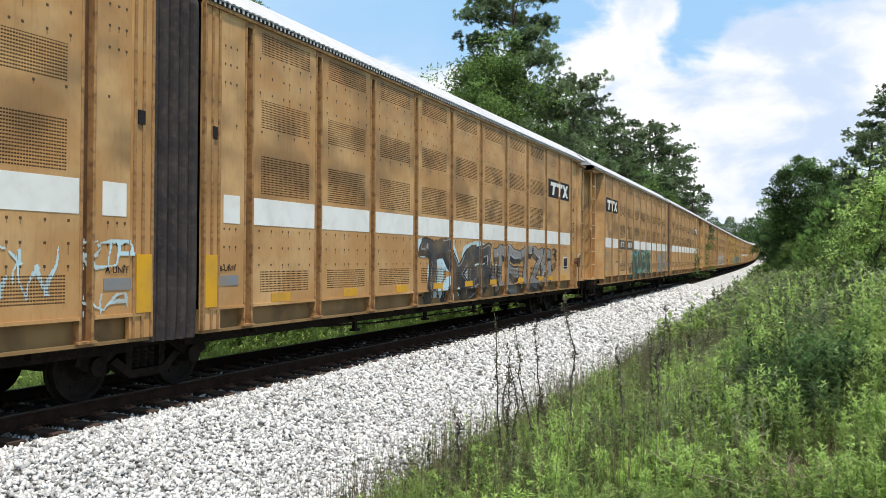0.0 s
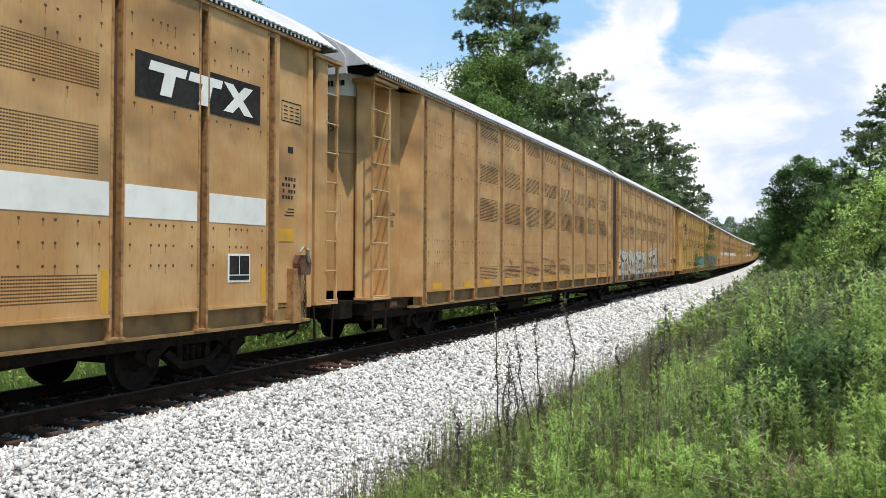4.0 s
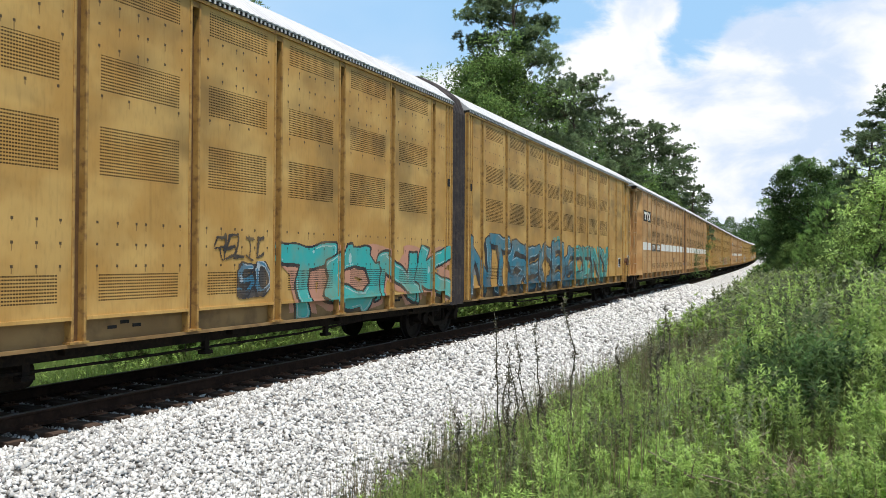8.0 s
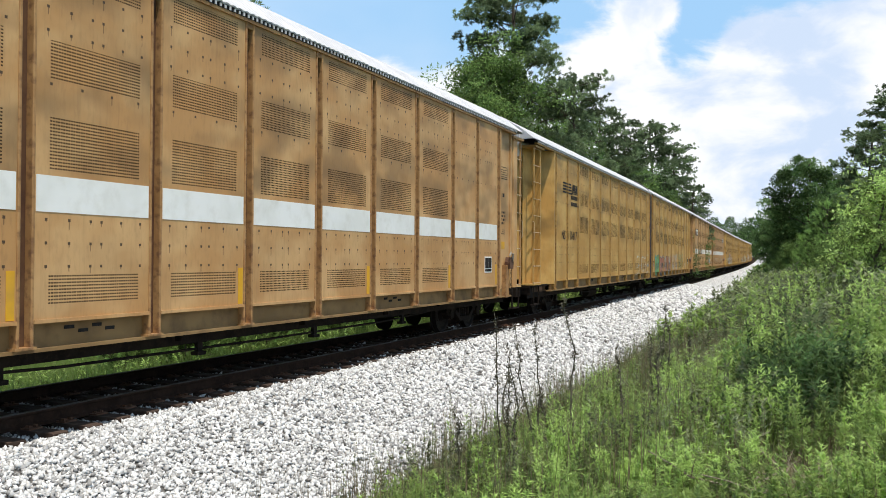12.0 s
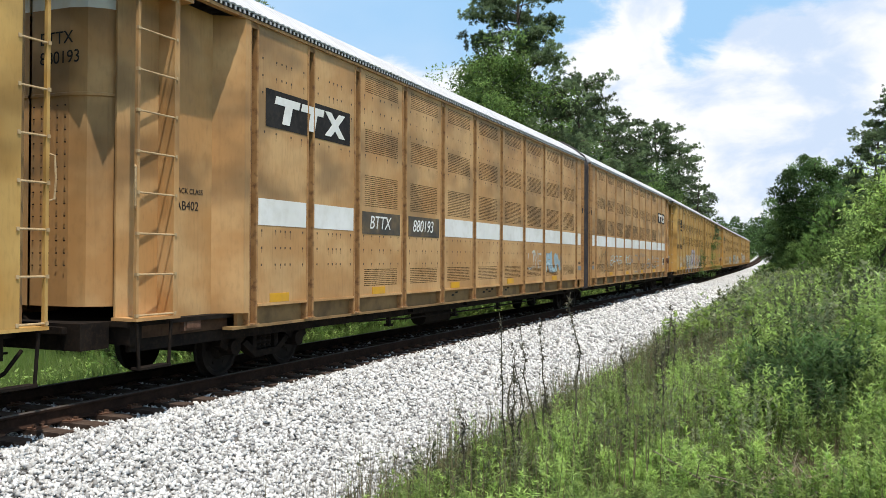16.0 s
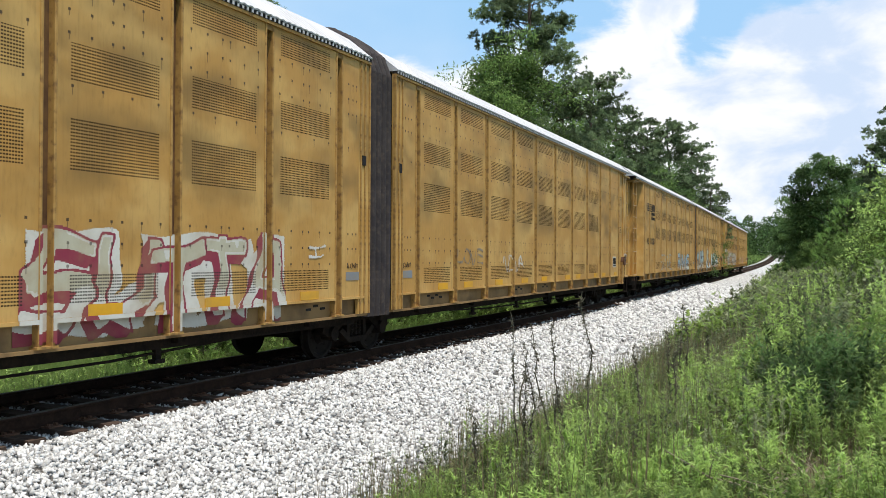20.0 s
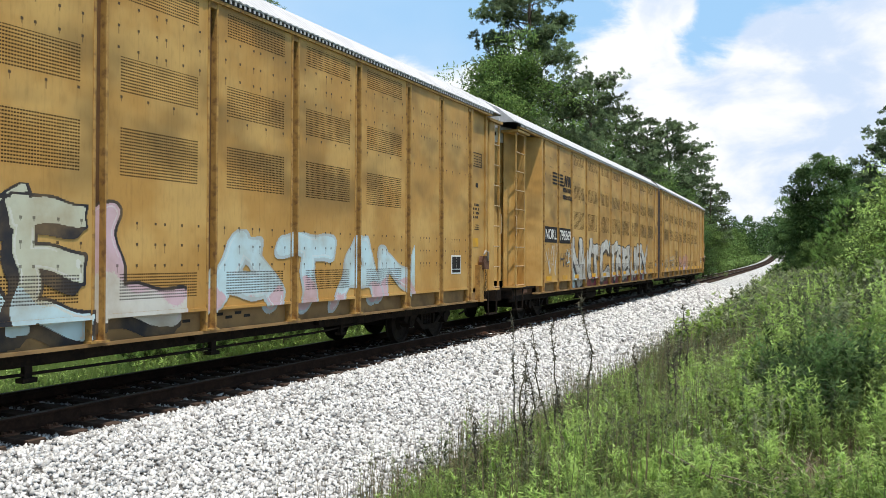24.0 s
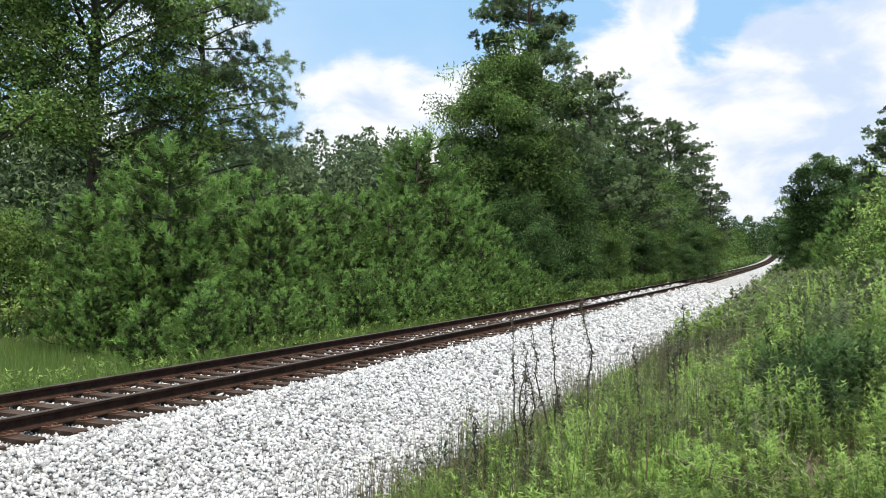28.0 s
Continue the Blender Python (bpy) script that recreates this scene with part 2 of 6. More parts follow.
def stone_material(name, island):
    n = Nodes(name)
    r = n.random(island)
    col = n.mix(n.step(r, 0.0, 0.55), (0.21, 0.205, 0.20), (0.58, 0.575, 0.565))
    col = n.mix(n.step(r, 0.55, 1.0), col, (0.80, 0.795, 0.78))
    col = n.mix(n.math("MULTIPLY", n.noise(30.0), 0.4), col, (0.40, 0.385, 0.37))
    n.bump(n.noise(60.0), 0.4, 0.01)
    return n.done(col, 0.85)


STONE, STONE_MANY = stone_material("limestone_ballast", False), stone_material("limestone_ballast_bulk", True)


def ground_material():
    """Soil and thatch, and the pale stone of the ballast by the vertex mask 'ballast'."""
    n = Nodes("ground_soil_and_ballast")
    att = n.tree.nodes.new("ShaderNodeAttribute")
    att.attribute_name = "ballast"
    soil = n.mix(n.step(n.noise(0.8), 0.35, 0.65), (0.075, 0.115, 0.030), (0.12, 0.13, 0.045))
    soil = n.mix(n.step(n.noise(7.0), 0.45, 0.75), soil, (0.16, 0.125, 0.07))
    v = n.tree.nodes.new("ShaderNodeTexVoronoi")
    v.inputs["Scale"].default_value = 17.0
    n.put(v.inputs["Vector"], n.coords())
    sep = n.split(v.outputs["Color"])
    rock = n.mix(sep[0], (0.42, 0.41, 0.40), (0.78, 0.775, 0.76))
    # dark cell rims paint the shade in the crevices between stones
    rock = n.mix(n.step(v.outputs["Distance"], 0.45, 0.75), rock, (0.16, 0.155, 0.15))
    # near the eye the bed is darkened, shade painted between the loose stones
    gap_shade = n.tree.nodes.new("ShaderNodeAttribute")
    gap_shade.attribute_name = "gap_shade"
    rock = n.mix(gap_shade.outputs["Fac"], rock, n.mix(sep[1], (0.045, 0.042, 0.040), (0.15, 0.14, 0.13)))
    mask = n.step(n.math("ADD", att.outputs["Fac"], n.math("MULTIPLY", n.math("SUBTRACT", n.noise(3.0), 0.5), 0.5)), 0.42, 0.58)
    n.bump(n.math("MULTIPLY", n.math("SUBTRACT", 1.0, v.outputs["Distance"]), mask), 0.9, 0.05)
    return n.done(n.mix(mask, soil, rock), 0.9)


GROUND = ground_material()


# ---- building helpers ----
class Geo:
    """Collects the corners and faces of one mesh."""

    def __init__(self):
        self.v, self.f, self.m = [], [], []

    def add(self, verts, faces, mat=0):
        k = len(self.v)
        self.v += [tuple(p) for p in verts]
        self.f += [tuple(i + k for i in f) for f in faces]
        self.m += [mat] * len(faces)
        return self

    def box(self, x0, x1, y0, y1, z0, z1, mat=0):
        return self.add([(x, y, z) for x in (x0, x1) for y in (y0, y1) for z in (z0, z1)],
                        [(0, 1, 3, 2), (4, 6, 7, 5), (0, 4, 5, 1), (2, 3, 7, 6), (0, 2, 6, 4), (1, 5, 7, 3)], mat)

    def prism(self, outline, place, a, b, mat=0):
        """An outline of (p, q) swept from a to b; place(p, q, s) gives the corner."""
        n = len(outline)
        vs = [place(p, q, s) for s in (a, b) for p, q in outline]
        return self.add(vs, [tuple(range(n))[::-1], tuple(range(n, 2 * n))] + [(i, (i + 1) % n, n + (i + 1) % n, n + i) for i in range(n)], mat)

    def tube(self, a, b, r0, r1=None, n=8, mat=0):
        a, b = Vector(a), Vector(b)
        w = (b - a).normalized()
        u = w.orthogonal().normalized()
        q = w.cross(u)
        r1 = r0 if r1 is None else r1
        vs = [p + (u * math.cos(6.2832 * i / n) + q * math.sin(6.2832 * i / n)) * r for p, r in ((a, r0), (b, r1)) for i in range(n)]
        return self.add(vs, [tuple(range(n))[::-1], tuple(range(n, 2 * n))] + [(i, (i + 1) % n, n + (i + 1) % n, n + i) for i in range(n)], mat)

    def rod(self, points, radii, n=6, mat=0):
        """One bent, tapering stem through all the points."""
        vs, m = [], len(points)
        for i, (p, r) in enumerate(zip(points, radii)):
            w = (Vector(points[min(i + 1, m - 1)]) - Vector(points[max(i - 1, 0)])).normalized()
            u = w.cross(Vector((0.31, 0.95, 0.05))).normalized()
            q = w.cross(u)
            vs += [Vector(p) + (u * math.cos(6.2832 * j / n) + q * math.sin(6.2832 * j / n)) * r for j in range(n)]
        fs = [(i * n + j, i * n + (j + 1) % n, (i + 1) * n + (j + 1) % n, (i + 1) * n + j) for i in range(m - 1) for j in range(n)]
        return self.add(vs, fs + [tuple(range(n))[::-1], tuple(range((m - 1) * n, m * n))], mat)

    def lathe_x(self, profile, n=28, mat=0):
        """A profile of (x, radius) turned about the x axis."""
        k = len(profile)
        vs = [(x, r * math.cos(6.2832 * i / n), r * math.sin(6.2832 * i / n)) for i in range(n) for x, r in profile]
        fs = [(i * k + j, i * k + j + 1, (i + 1) % n * k + j + 1, (i + 1) % n * k + j) for i in range(n) for j in range(k - 1)]
        fs += [tuple(i * k for i in range(n)), tuple(i * k + k - 1 for i in range(n))[::-1]]
        return self.add(vs, fs, mat)

    def mesh(self, name, *mats, smooth=False):
        me = bpy.data.meshes.new(name)
        me.from_pydata(self.v, [], self.f)
        for m in mats:
            me.materials.append(m)
        if len(mats) > 1:
            me.polygons.foreach_set("material_index", self.m)
        if smooth:
            me.polygons.foreach_set("use_smooth", [True] * len(self.f))
        bm = bmesh.new()
        bm.from_mesh(me)
        bmesh.ops.recalc_face_normals(bm, faces=bm.faces)
        bm.to_mesh(me)
        bm.free()
        return me


def array_mesh(name, verts, faces, *mats, index=None):
    """A mesh from arrays of corners (n, 3) and of equal-sided faces (m, k)."""
    me = bpy.data.meshes.new(name)
    verts, faces = np.asarray(verts, np.float32), np.asarray(faces, np.int32)
    m, k = faces.shape
    me.vertices.add(len(verts))
    me.vertices.foreach_set("co", verts.ravel())
    me.loops.add(m * k)
    me.loops.foreach_set("vertex_index", faces.ravel())
    me.polygons.add(m)
    me.polygons.foreach_set("loop_start", np.arange(0, m * k, k, dtype=np.int32))
    for a in mats:
        me.materials.append(a)
    if index is not None:
        me.polygons.foreach_set("material_index", np.asarray(index, np.int32))
    me.update(calc_edges=True)
    return me


def part(name, mesh, parent, label="", at=None):
    ob = new(name, mesh)
    ob.parent = parent
    if at is not None:
        ob.matrix_basis = at
    if label:
        tagged(ob, label)
    return ob


# ---- the line of the track ----
KNOTS = (-480, -30, 0, 30, 60, 90, 130, 180, 240, 320, 450, 700)
HEADING = (-1.768, -1.768, 0.0, 1.767, 2.727, 2.944, 2.906, 2.919, 2.979, 3.161, 3.466, 3.6)
GRADE = (0.0, 0.0054, 0.0072, 0.0085, 0.0086, 0.0088, 0.0100, 0.0123, 0.0160, 0.0222, 0.0331, 0.0)
TRACK_X = -9.05
ARC = np.arange(-700.0, 900.0, 1.0)
TURN = np.radians(np.interp(ARC, KNOTS, HEADING))
CLIMB = np.interp(ARC, KNOTS, GRADE)


def running(v):
    c = np.concatenate([[0], np.cumsum((v[1:] + v[:-1]) / 2)])
    return c - c[700]


ARC_X, ARC_Y, ARC_Z = TRACK_X + running(-np.sin(TURN)), running(np.cos(TURN)), running(CLIMB)


def on_track(s, off=0.0, up=0.0):
    x, y, z, t = (float(np.interp(s, ARC, a)) for a in (ARC_X, ARC_Y, ARC_Z, TURN))
    return Vector((x + off * math.cos(t), y + off * math.sin(t), z + up))


def track_x(y):
    return np.interp(y, ARC_Y, ARC_X)


def track_z(y):
    return np.interp(y, ARC_Y, ARC_Z)


PROFILE_L = (-900, -120, -40, -14, -8, -4.2, -2.2, -1.5, 1.5, 2.0, 3.2, 4.5, 5.4, 7.0, 9.0, 12.0, 18.0, 40.0, 120.0, 900.0)
PROFILE_Z = (-1.2, -1.2, -1.1, -1.0, -0.95, -0.85, -0.30, -0.235, -0.235, -0.28, -0.55, -0.80, -0.72, -0.30, 0.20, 0.75, 1.3, 1.9, 2.2, 2.2)


def ground_z(x, y):
    return np.interp(x - track_x(y), PROFILE_L, PROFILE_Z) + track_z(y)


def build_ground():
    ys = np.concatenate([[-2500, -1200, -600], np.arange(-480, -20, 20), np.arange(-20, 60, 0.7), np.arange(60, 200, 3), np.arange(200, 700, 12), [800, 1100, 1700, 2600]])
    ls = np.concatenate([[-2500, -900, -400, -200, -120, -80, -55], np.arange(-40, -6, 1.5), np.arange(-6, 12, 0.35), np.arange(12, 40, 2.0), [45, 60, 90, 140, 260, 500, 900, 2500]])
    yy, ll = np.meshgrid(ys, ls, indexing="ij")
    xx = track_x(yy) + ll
    zz = np.interp(ll, PROFILE_L, PROFILE_Z) + track_z(yy)
    rng = np.random.default_rng(3)
    near = (np.abs(ll) < 40) & ((ll > 5.0) | (ll < -3.4))
    zz = zz + rng.normal(0, 0.025, zz.shape) * near
    a, b = yy.shape
    idx = np.arange(a * b).reshape(a, b)
    faces = np.stack([idx[:-1, :-1], idx[1:, :-1], idx[1:, 1:], idx[:-1, 1:]], -1).reshape(-1, 4)[:, ::-1]
    me = array_mesh("ground", np.stack([xx, yy, zz], -1).reshape(-1, 3), faces, GROUND)
    att = me.attributes.new("ballast", "FLOAT", "POINT")
    edge = np.clip(np.minimum((4.75 - ll) / 0.7, (ll + 3.1) / 0.7), 0, 1)
    att.data.foreach_set("value", edge.ravel().astype(np.float32))
    # painted shade between the stones, fading out with distance
    att = me.attributes.new("gap_shade", "FLOAT", "POINT")
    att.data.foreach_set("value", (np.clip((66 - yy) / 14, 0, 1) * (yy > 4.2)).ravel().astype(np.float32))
    me.polygons.foreach_set("use_smooth", [True] * len(faces))
    ob = new("ground", me)
    return tagged(ob, "grassy soil with a pale crushed stone railway bed", "ground", kind="structure")


ground = build_ground()


def sweep(outline, s_values, off):
    """A mesh of an outline of (side, up) carried along the track."""
    g = Geo()
    n = len(outline)
    for s in s_values:
        g.v += [tuple(on_track(s, off + p, q)) for p, q in outline]
    for i in range(len(s_values) - 1):
        for j in range(n):
            g.f.append((i * n + j, i * n + (j + 1) % n, (i + 1) * n + (j + 1) % n, (i + 1) * n + j))
    return g


RAIL_FOOT = ((-0.07, -0.175), (0.07, -0.175), (0.07, -0.160), (0.012, -0.135), (0.010, -0.045), (0.034, -0.036), (0.036, -0.008), (-0.036, -0.008), (-0.034, -0.036), (-0.010, -0.045), (-0.012, -0.135), (-0.07, -0.160))
RAIL_HEAD = ((-0.033, -0.008), (0.033, -0.008), (0.028, 0.0), (-0.028, 0.0))


def build_track():
    bed = tagged(new("railway_track"), "steel rails spiked to weathered timber ties on stone", "railway track", kind="structure")
    cuts = list(range(-480, -20, 12)) + list(range(-20, 120, 3)) + list(range(120, 620, 8))
    for off in (-0.755, 0.755):
        rail = part("rail", sweep(RAIL_FOOT, cuts, off).mesh("rail", RAIL_RUST), bed, "rust-brown steel rail")
        part("rail_head", sweep(RAIL_HEAD, cuts, off).mesh("rail_head", RAIL_SHINE), rail, "bright worn running surface")
    rng = random.Random(5)
    shapes = []
    for k in range(5):
        g = Geo()
        e = [rng.uniform(-0.02, 0.02) for _ in range(8)]
        g.prism([(-1.3 + e[0], -0.30), (1.3 + e[1], -0.30), (1.3 + e[1], -0.185 + e[4] * 0.3), (1.28 + e[1], -0.176), (-1.28 + e[0], -0.176), (-1.3 + e[0], -0.19)],
                lambda p, q, s: (p, s, q), -0.112 + e[2] * 0.4, 0.112 + e[3] * 0.4)
        shapes.append(g.mesh("tie", TIE_WOOD))
    plate = Geo()
    for off in (-0.755, 0.755):
        plate.box(off - 0.18, off + 0.18, -0.095, 0.095, -0.180, -0.158)
        for dx in (-0.125, -0.095, 0.095, 0.125):
            plate.box(off + dx - 0.012, off + dx + 0.012, -0.062, -0.036, -0.16, -0.132)
            plate.box(off + dx - 0.012, off + dx + 0.012, 0.036, 0.062, -0.16, -0.132)
    plate = plate.mesh("tie_plates", PLATE_RUST)
    rest, mates = Geo(), Geo()
    s, i = -460.0, 0
    while s < 600:
        s += 0.50 + rng.uniform(-0.03, 0.03)
        skew, slide = rng.uniform(-1.2, 1.2), rng.uniform(-0.05, 0.05)
        p = on_track(s)
        th = math.degrees(float(np.interp(s, ARC, TURN)))
        m = pose(p.x + slide, p.y, p.z, 0, 0, th + skew)
        if 4 < s < 62:
            tie = part("tie", rng.choice(shapes), bed, at=m)
            part("tie_plate", plate, tie)
        else:
            k = len(rest.v)
            src = shapes[i % 5]
            rest.v += [tuple(m @ v.co) for v in src.vertices]
            rest.f += [tuple(a + k for a in f.vertices) for f in src.polygons]
        i += 1
    tagged(part("far_ties", rest.mesh("far_ties", TIE_WOOD), bed), "rows of weathered timber ties", kind="stuff")
    return bed


track = build_track()


def stone_shape(rng):
    """One angular stone about a unit across: eight facets, knocked about."""
    c = np.array([(1, 0, 0), (-1, 0, 0), (0, 1, 0), (0, -1, 0), (0, 0, 1), (0, 0, -1)], float) * 0.62
    return (c + rng.normal(0, 0.13, (6, 3))) * rng.uniform(0.7, 1.2, 3)


STONE_FACES = np.array([(0, 2, 4), (2, 1, 4), (1, 3, 4), (3, 0, 4), (2, 0, 5), (1, 2, 5), (3, 1, 5), (0, 3, 5)])


def turns(rng, n):
    q = rng.normal(size=(n, 4))
    q /= np.linalg.norm(q, axis=1)[:, None]
    w, x, y, z = q.T
    return np.stack([1 - 2 * (y * y + z * z), 2 * (x * y - z * w), 2 * (x * z + y * w), 2 * (x * y + z * w), 1 - 2 * (x * x + z * z), 2 * (y * z - x * w),
                     2 * (x * z - y * w), 2 * (y * z + x * w), 1 - 2 * (x * x + y * y)], -1).reshape(n, 3, 3)


def build_ballast():
    rng = np.random.default_rng(11)
    bed = tagged(new("ballast"), "pale grey crushed limestone ballast along the rails", "ballast", kind="structure")
    spans = ((3.8, 9.0, 1050, 0.047), (9.0, 14.0, 700, 0.054), (14.0, 22.0, 370, 0.070), (22.0, 36.0, 200, 0.088), (36.0, 68.0, 70, 0.14))
    pos, size = [], []
    for y0, y1, dens, sz in spans:
        n = int((y1 - y0) * 6.3 * dens)
        y = rng.uniform(y0, y1, n)
        l = rng.uniform(-1.4, 4.9, n)
        keep = (l < 4.2 + 0.5 * rng.random(n)) & ((l > 1.25) | (rng.random(n) < 0.5))
        pos.append(np.stack([l, y], -1)[keep])
        size.append(rng.uniform(0.6, 1.35, keep.sum()) * sz)
    pos, size = np.concatenate(pos), np.concatenate(size)
    n = len(pos)
    x = track_x(pos[:, 1]) + pos[:, 0]
    z = ground_z(x, pos[:, 1]) + size * rng.uniform(-0.1, 0.45, n) + np.where(pos[:, 0] < 1.3, -0.015, 0.0)
    shapes = np.stack([stone_shape(rng) for _ in range(24)])
    local = shapes[rng.integers(0, 24, n)] * size[:, None, None]
    v = np.einsum("nij,nkj->nki", turns(rng, n), local) + np.stack([x, pos[:, 1], z], -1)[:, None, :]
    f = (STONE_FACES[None] + (np.arange(n) * 6)[:, None, None]).reshape(-1, 3)
    tagged(part("bulk_stones", array_mesh("bulk_stones", v.reshape(-1, 3), f, STONE_MANY), bed), "loose crushed limestone", kind="stuff")
    kinds = [array_mesh("stone", stone_shape(rng) * 0.07, STONE_FACES, STONE) for _ in range(8)]
    for i in range(290):
        l, y = rng.uniform(1.5, 4.0), rng.uniform(5.5, 11.0)
        x = float(track_x(y)) + l
        m = pose(x, y, float(ground_z(x, y)) + 0.022, *rng.uniform(0, 360, 3))
        part("stone", kinds[i % 8], bed, at=m)
    return bed


# ---- the train ----
PITCH, HALF = 45.17, 23.05
SPEED, HEAD = 15.398, 434.90
TRAIL_SHIFT = 0.925  # the trailing half stands that much nearer to its coupling
RIBS = [3.23, 4.76, 6.29] + [6.29 + 1.911 * i for i in range(1, 9)]
SIDE, RIB_FACE = 1.55, 1.475
BODY_END = 22.58


WEB = 1.468


def rib_mesh(mat, rust):
    """A post between two panels: a rusty sunken web between two flanges that run on below the panels to a foot."""
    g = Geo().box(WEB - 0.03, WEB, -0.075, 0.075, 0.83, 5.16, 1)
    for y0, y1 in ((-0.108, -0.068), (0.068, 0.108)):
        g.prism([(WEB - 0.02, y0), (SIDE + 0.008, y0), (SIDE + 0.016, y0 + 0.01), (SIDE + 0.016, y1 - 0.01), (SIDE + 0.008, y1), (WEB - 0.02, y1)], lambda p, q, s: (p, q, s), 0.82, 5.16, 0)
    return g.box(WEB - 0.02, SIDE + 0.03, -0.135, 0.135, 0.795, 0.822, 0).box(WEB - 0.01, SIDE + 0.004, -0.07, 0.07, 5.06, 5.16, 0).mesh("rib", mat, rust)


def panel_mesh(width, mat):
    w = width / 2
    g = Geo()
    g.prism([(SIDE - 0.05, -w), (SIDE, -w), (SIDE, w), (SIDE - 0.05, w)], lambda p, q, s: (p, q, s), 1.09, 5.16)
    g.box(SIDE - 0.01, SIDE + 0.02, -w, w, 1.06, 1.10)
    return g.mesh("panel", mat)


def roof_mesh(shift):
    arch = [(1.60, 5.237), (1.61, 5.26), (1.18, 5.60), (0.62, 5.91), (0.0, 6.02)]
    arch += [(-x, z) for x, z in arch[-2::-1]]
    g = Geo()
    n = len(arch)
    ys, k = [], 0
    y = 0.46 + shift
    while y < BODY_END:
        ys.append((y, 0.0 if k % 4 < 2 else 0.012))
        y += 0.02 if k % 2 else 0.055
        k += 1
    ys.append((BODY_END, 0.0))
    for y, d in ys:
        for x, z in arch:
            r = math.hypot(x, z - 3.0)
            g.v.append((x * (1 + d / r), y, 3.0 + (z - 3.0) * (1 + d / r)))
    for i in range(len(ys) - 1):
        for j in range(n - 1):
            g.f.append((i * n + j, i * n + j + 1, (i + 1) * n + j + 1, (i + 1) * n + j))
    g.f += [tuple(range(n)), tuple(range((len(ys) - 1) * n, len(ys) * n))[::-1]]
    g.m = [0] * len(g.f)
    return g.mesh("roof", ROOF_WHITE)


def eave_mesh(shift):
    """The rail over the panels and, above it, the open ends of the roof's corrugations."""
    g = Geo().box(SIDE - 0.06, SIDE + 0.035, 1.0 + shift, BODY_END, 5.14, 5.185, 0)
    # black strip stands in for the shade inside the open corrugations
    g.box(SIDE - 0.05, SIDE + 0.04, 1.0 + shift, BODY_END, 5.187, 5.236, 1)
    y = 1.02 + shift
    while y < BODY_END - 0.05:
        g.box(SIDE + 0.03, SIDE + 0.055, y, y + 0.035, 5.190, 5.236, 2)
        y += 0.105
    return g


def door_mesh(mat, sign, shift):
    """One half of the rounded end door, with its ridges."""
    g = Geo()
    plan = [(1.20, 1.72), (1.18, 1.42), (1.12, 1.18), (1.01, 0.98), (0.84, 0.83), (0.62, 0.76), (0.02, 0.74)]
    zs = (1.16, 3.72, 3.73, 3.76, 3.77, 4.80, 5.22)
    for i, z in enumerate(zs):
        o = 0.018 if i in (2, 3) else 0.0
        g.v += [(sign * (x + o * (x > 0.7)), y + shift - o * (x < 1.1), z) for x, y in plan]
    n = len(plan)
    for i in range(len(zs) - 1):
        for j in range(n - 1):
            g.f.append((i * n + j, i * n + j + 1, (i + 1) * n + j + 1, (i + 1) * n + j))
            g.m.append(1 if i == len(zs) - 2 else 0)
    return g.mesh("end_door", mat, WHITE_PAINT)


def cap_mesh(shift):
    g = Geo()
    g.prism([(1.22, 5.10), (1.20, 5.40), (1.0, 5.66), (0.7, 5.84), (0.36, 5.96), (0.0, 6.0), (-0.36, 5.96), (-0.7, 5.84), (-1.0, 5.66), (-1.2, 5.40), (-1.22, 5.10)],
            lambda p, q, s: (p, s, q), 0.43 + shift, 0.50 + shift)
    return g.mesh("roof_end", ROOF_WHITE)


def bellows_mesh():
    """Rubber hood of broad rounded folds between the two halves of a pair."""
    g = Geo()
    ring = [(1.40, 0.72), (1.42, 1.2), (1.42, 5.1), (1.28, 5.42), (0.98, 5.66), (0.66, 5.86), (0.0, 6.02)]
    ring += [(-x, z) for x, z in ring[-2::-1]]
    n, steps = len(ring), 41
    for i in range(steps):
        y = -0.47 + 0.94 * i / (steps - 1)
        o = 0.15 * abs(math.sin(math.pi * 5 * i / (steps - 1))) ** 0.55 - 0.05
        for x, z in ring:
            g.v.append((x + (o if x > 0.5 else -o if x < -0.5 else 0), y, z + (o * 0.5 if z > 5.3 else 0)))
    for i in range(steps - 1):
        for j in range(n - 1):
            g.f.append((i * n + j, i * n + j + 1, (i + 1) * n + j + 1, (i + 1) * n + j))
    g.m = [0] * len(g.f)
    return g.mesh("bellows", BELLOWS)


def wheelset_mesh():
    g = Geo()
    for s in (-1, 1):
        prof = [(s * 0.685, 0.12), (s * 0.685, 0.445), (s * 0.71, 0.448), (s * 0.725, 0.422), (s * 0.82, 0.416), (s * 0.825, 0.36), (s * 0.79, 0.33), (s * 0.78, 0.17), (s * 0.86, 0.13), (s * 0.86, 0.07)]
        g.lathe_x(prof, 24)
        for a in range(6):
            c, d = math.cos(a * 1.047), math.sin(a * 1.047)
            g.box(s * 0.785 - 0.012, s * 0.785 + 0.012, 0.25 * c - 0.02, 0.25 * c + 0.02, 0.25 * d - 0.02, 0.25 * d + 0.02)
    g.tube((-0.98, 0, 0), (0.98, 0, 0), 0.085, n=14)
    return g.mesh("wheelset", TREAD)


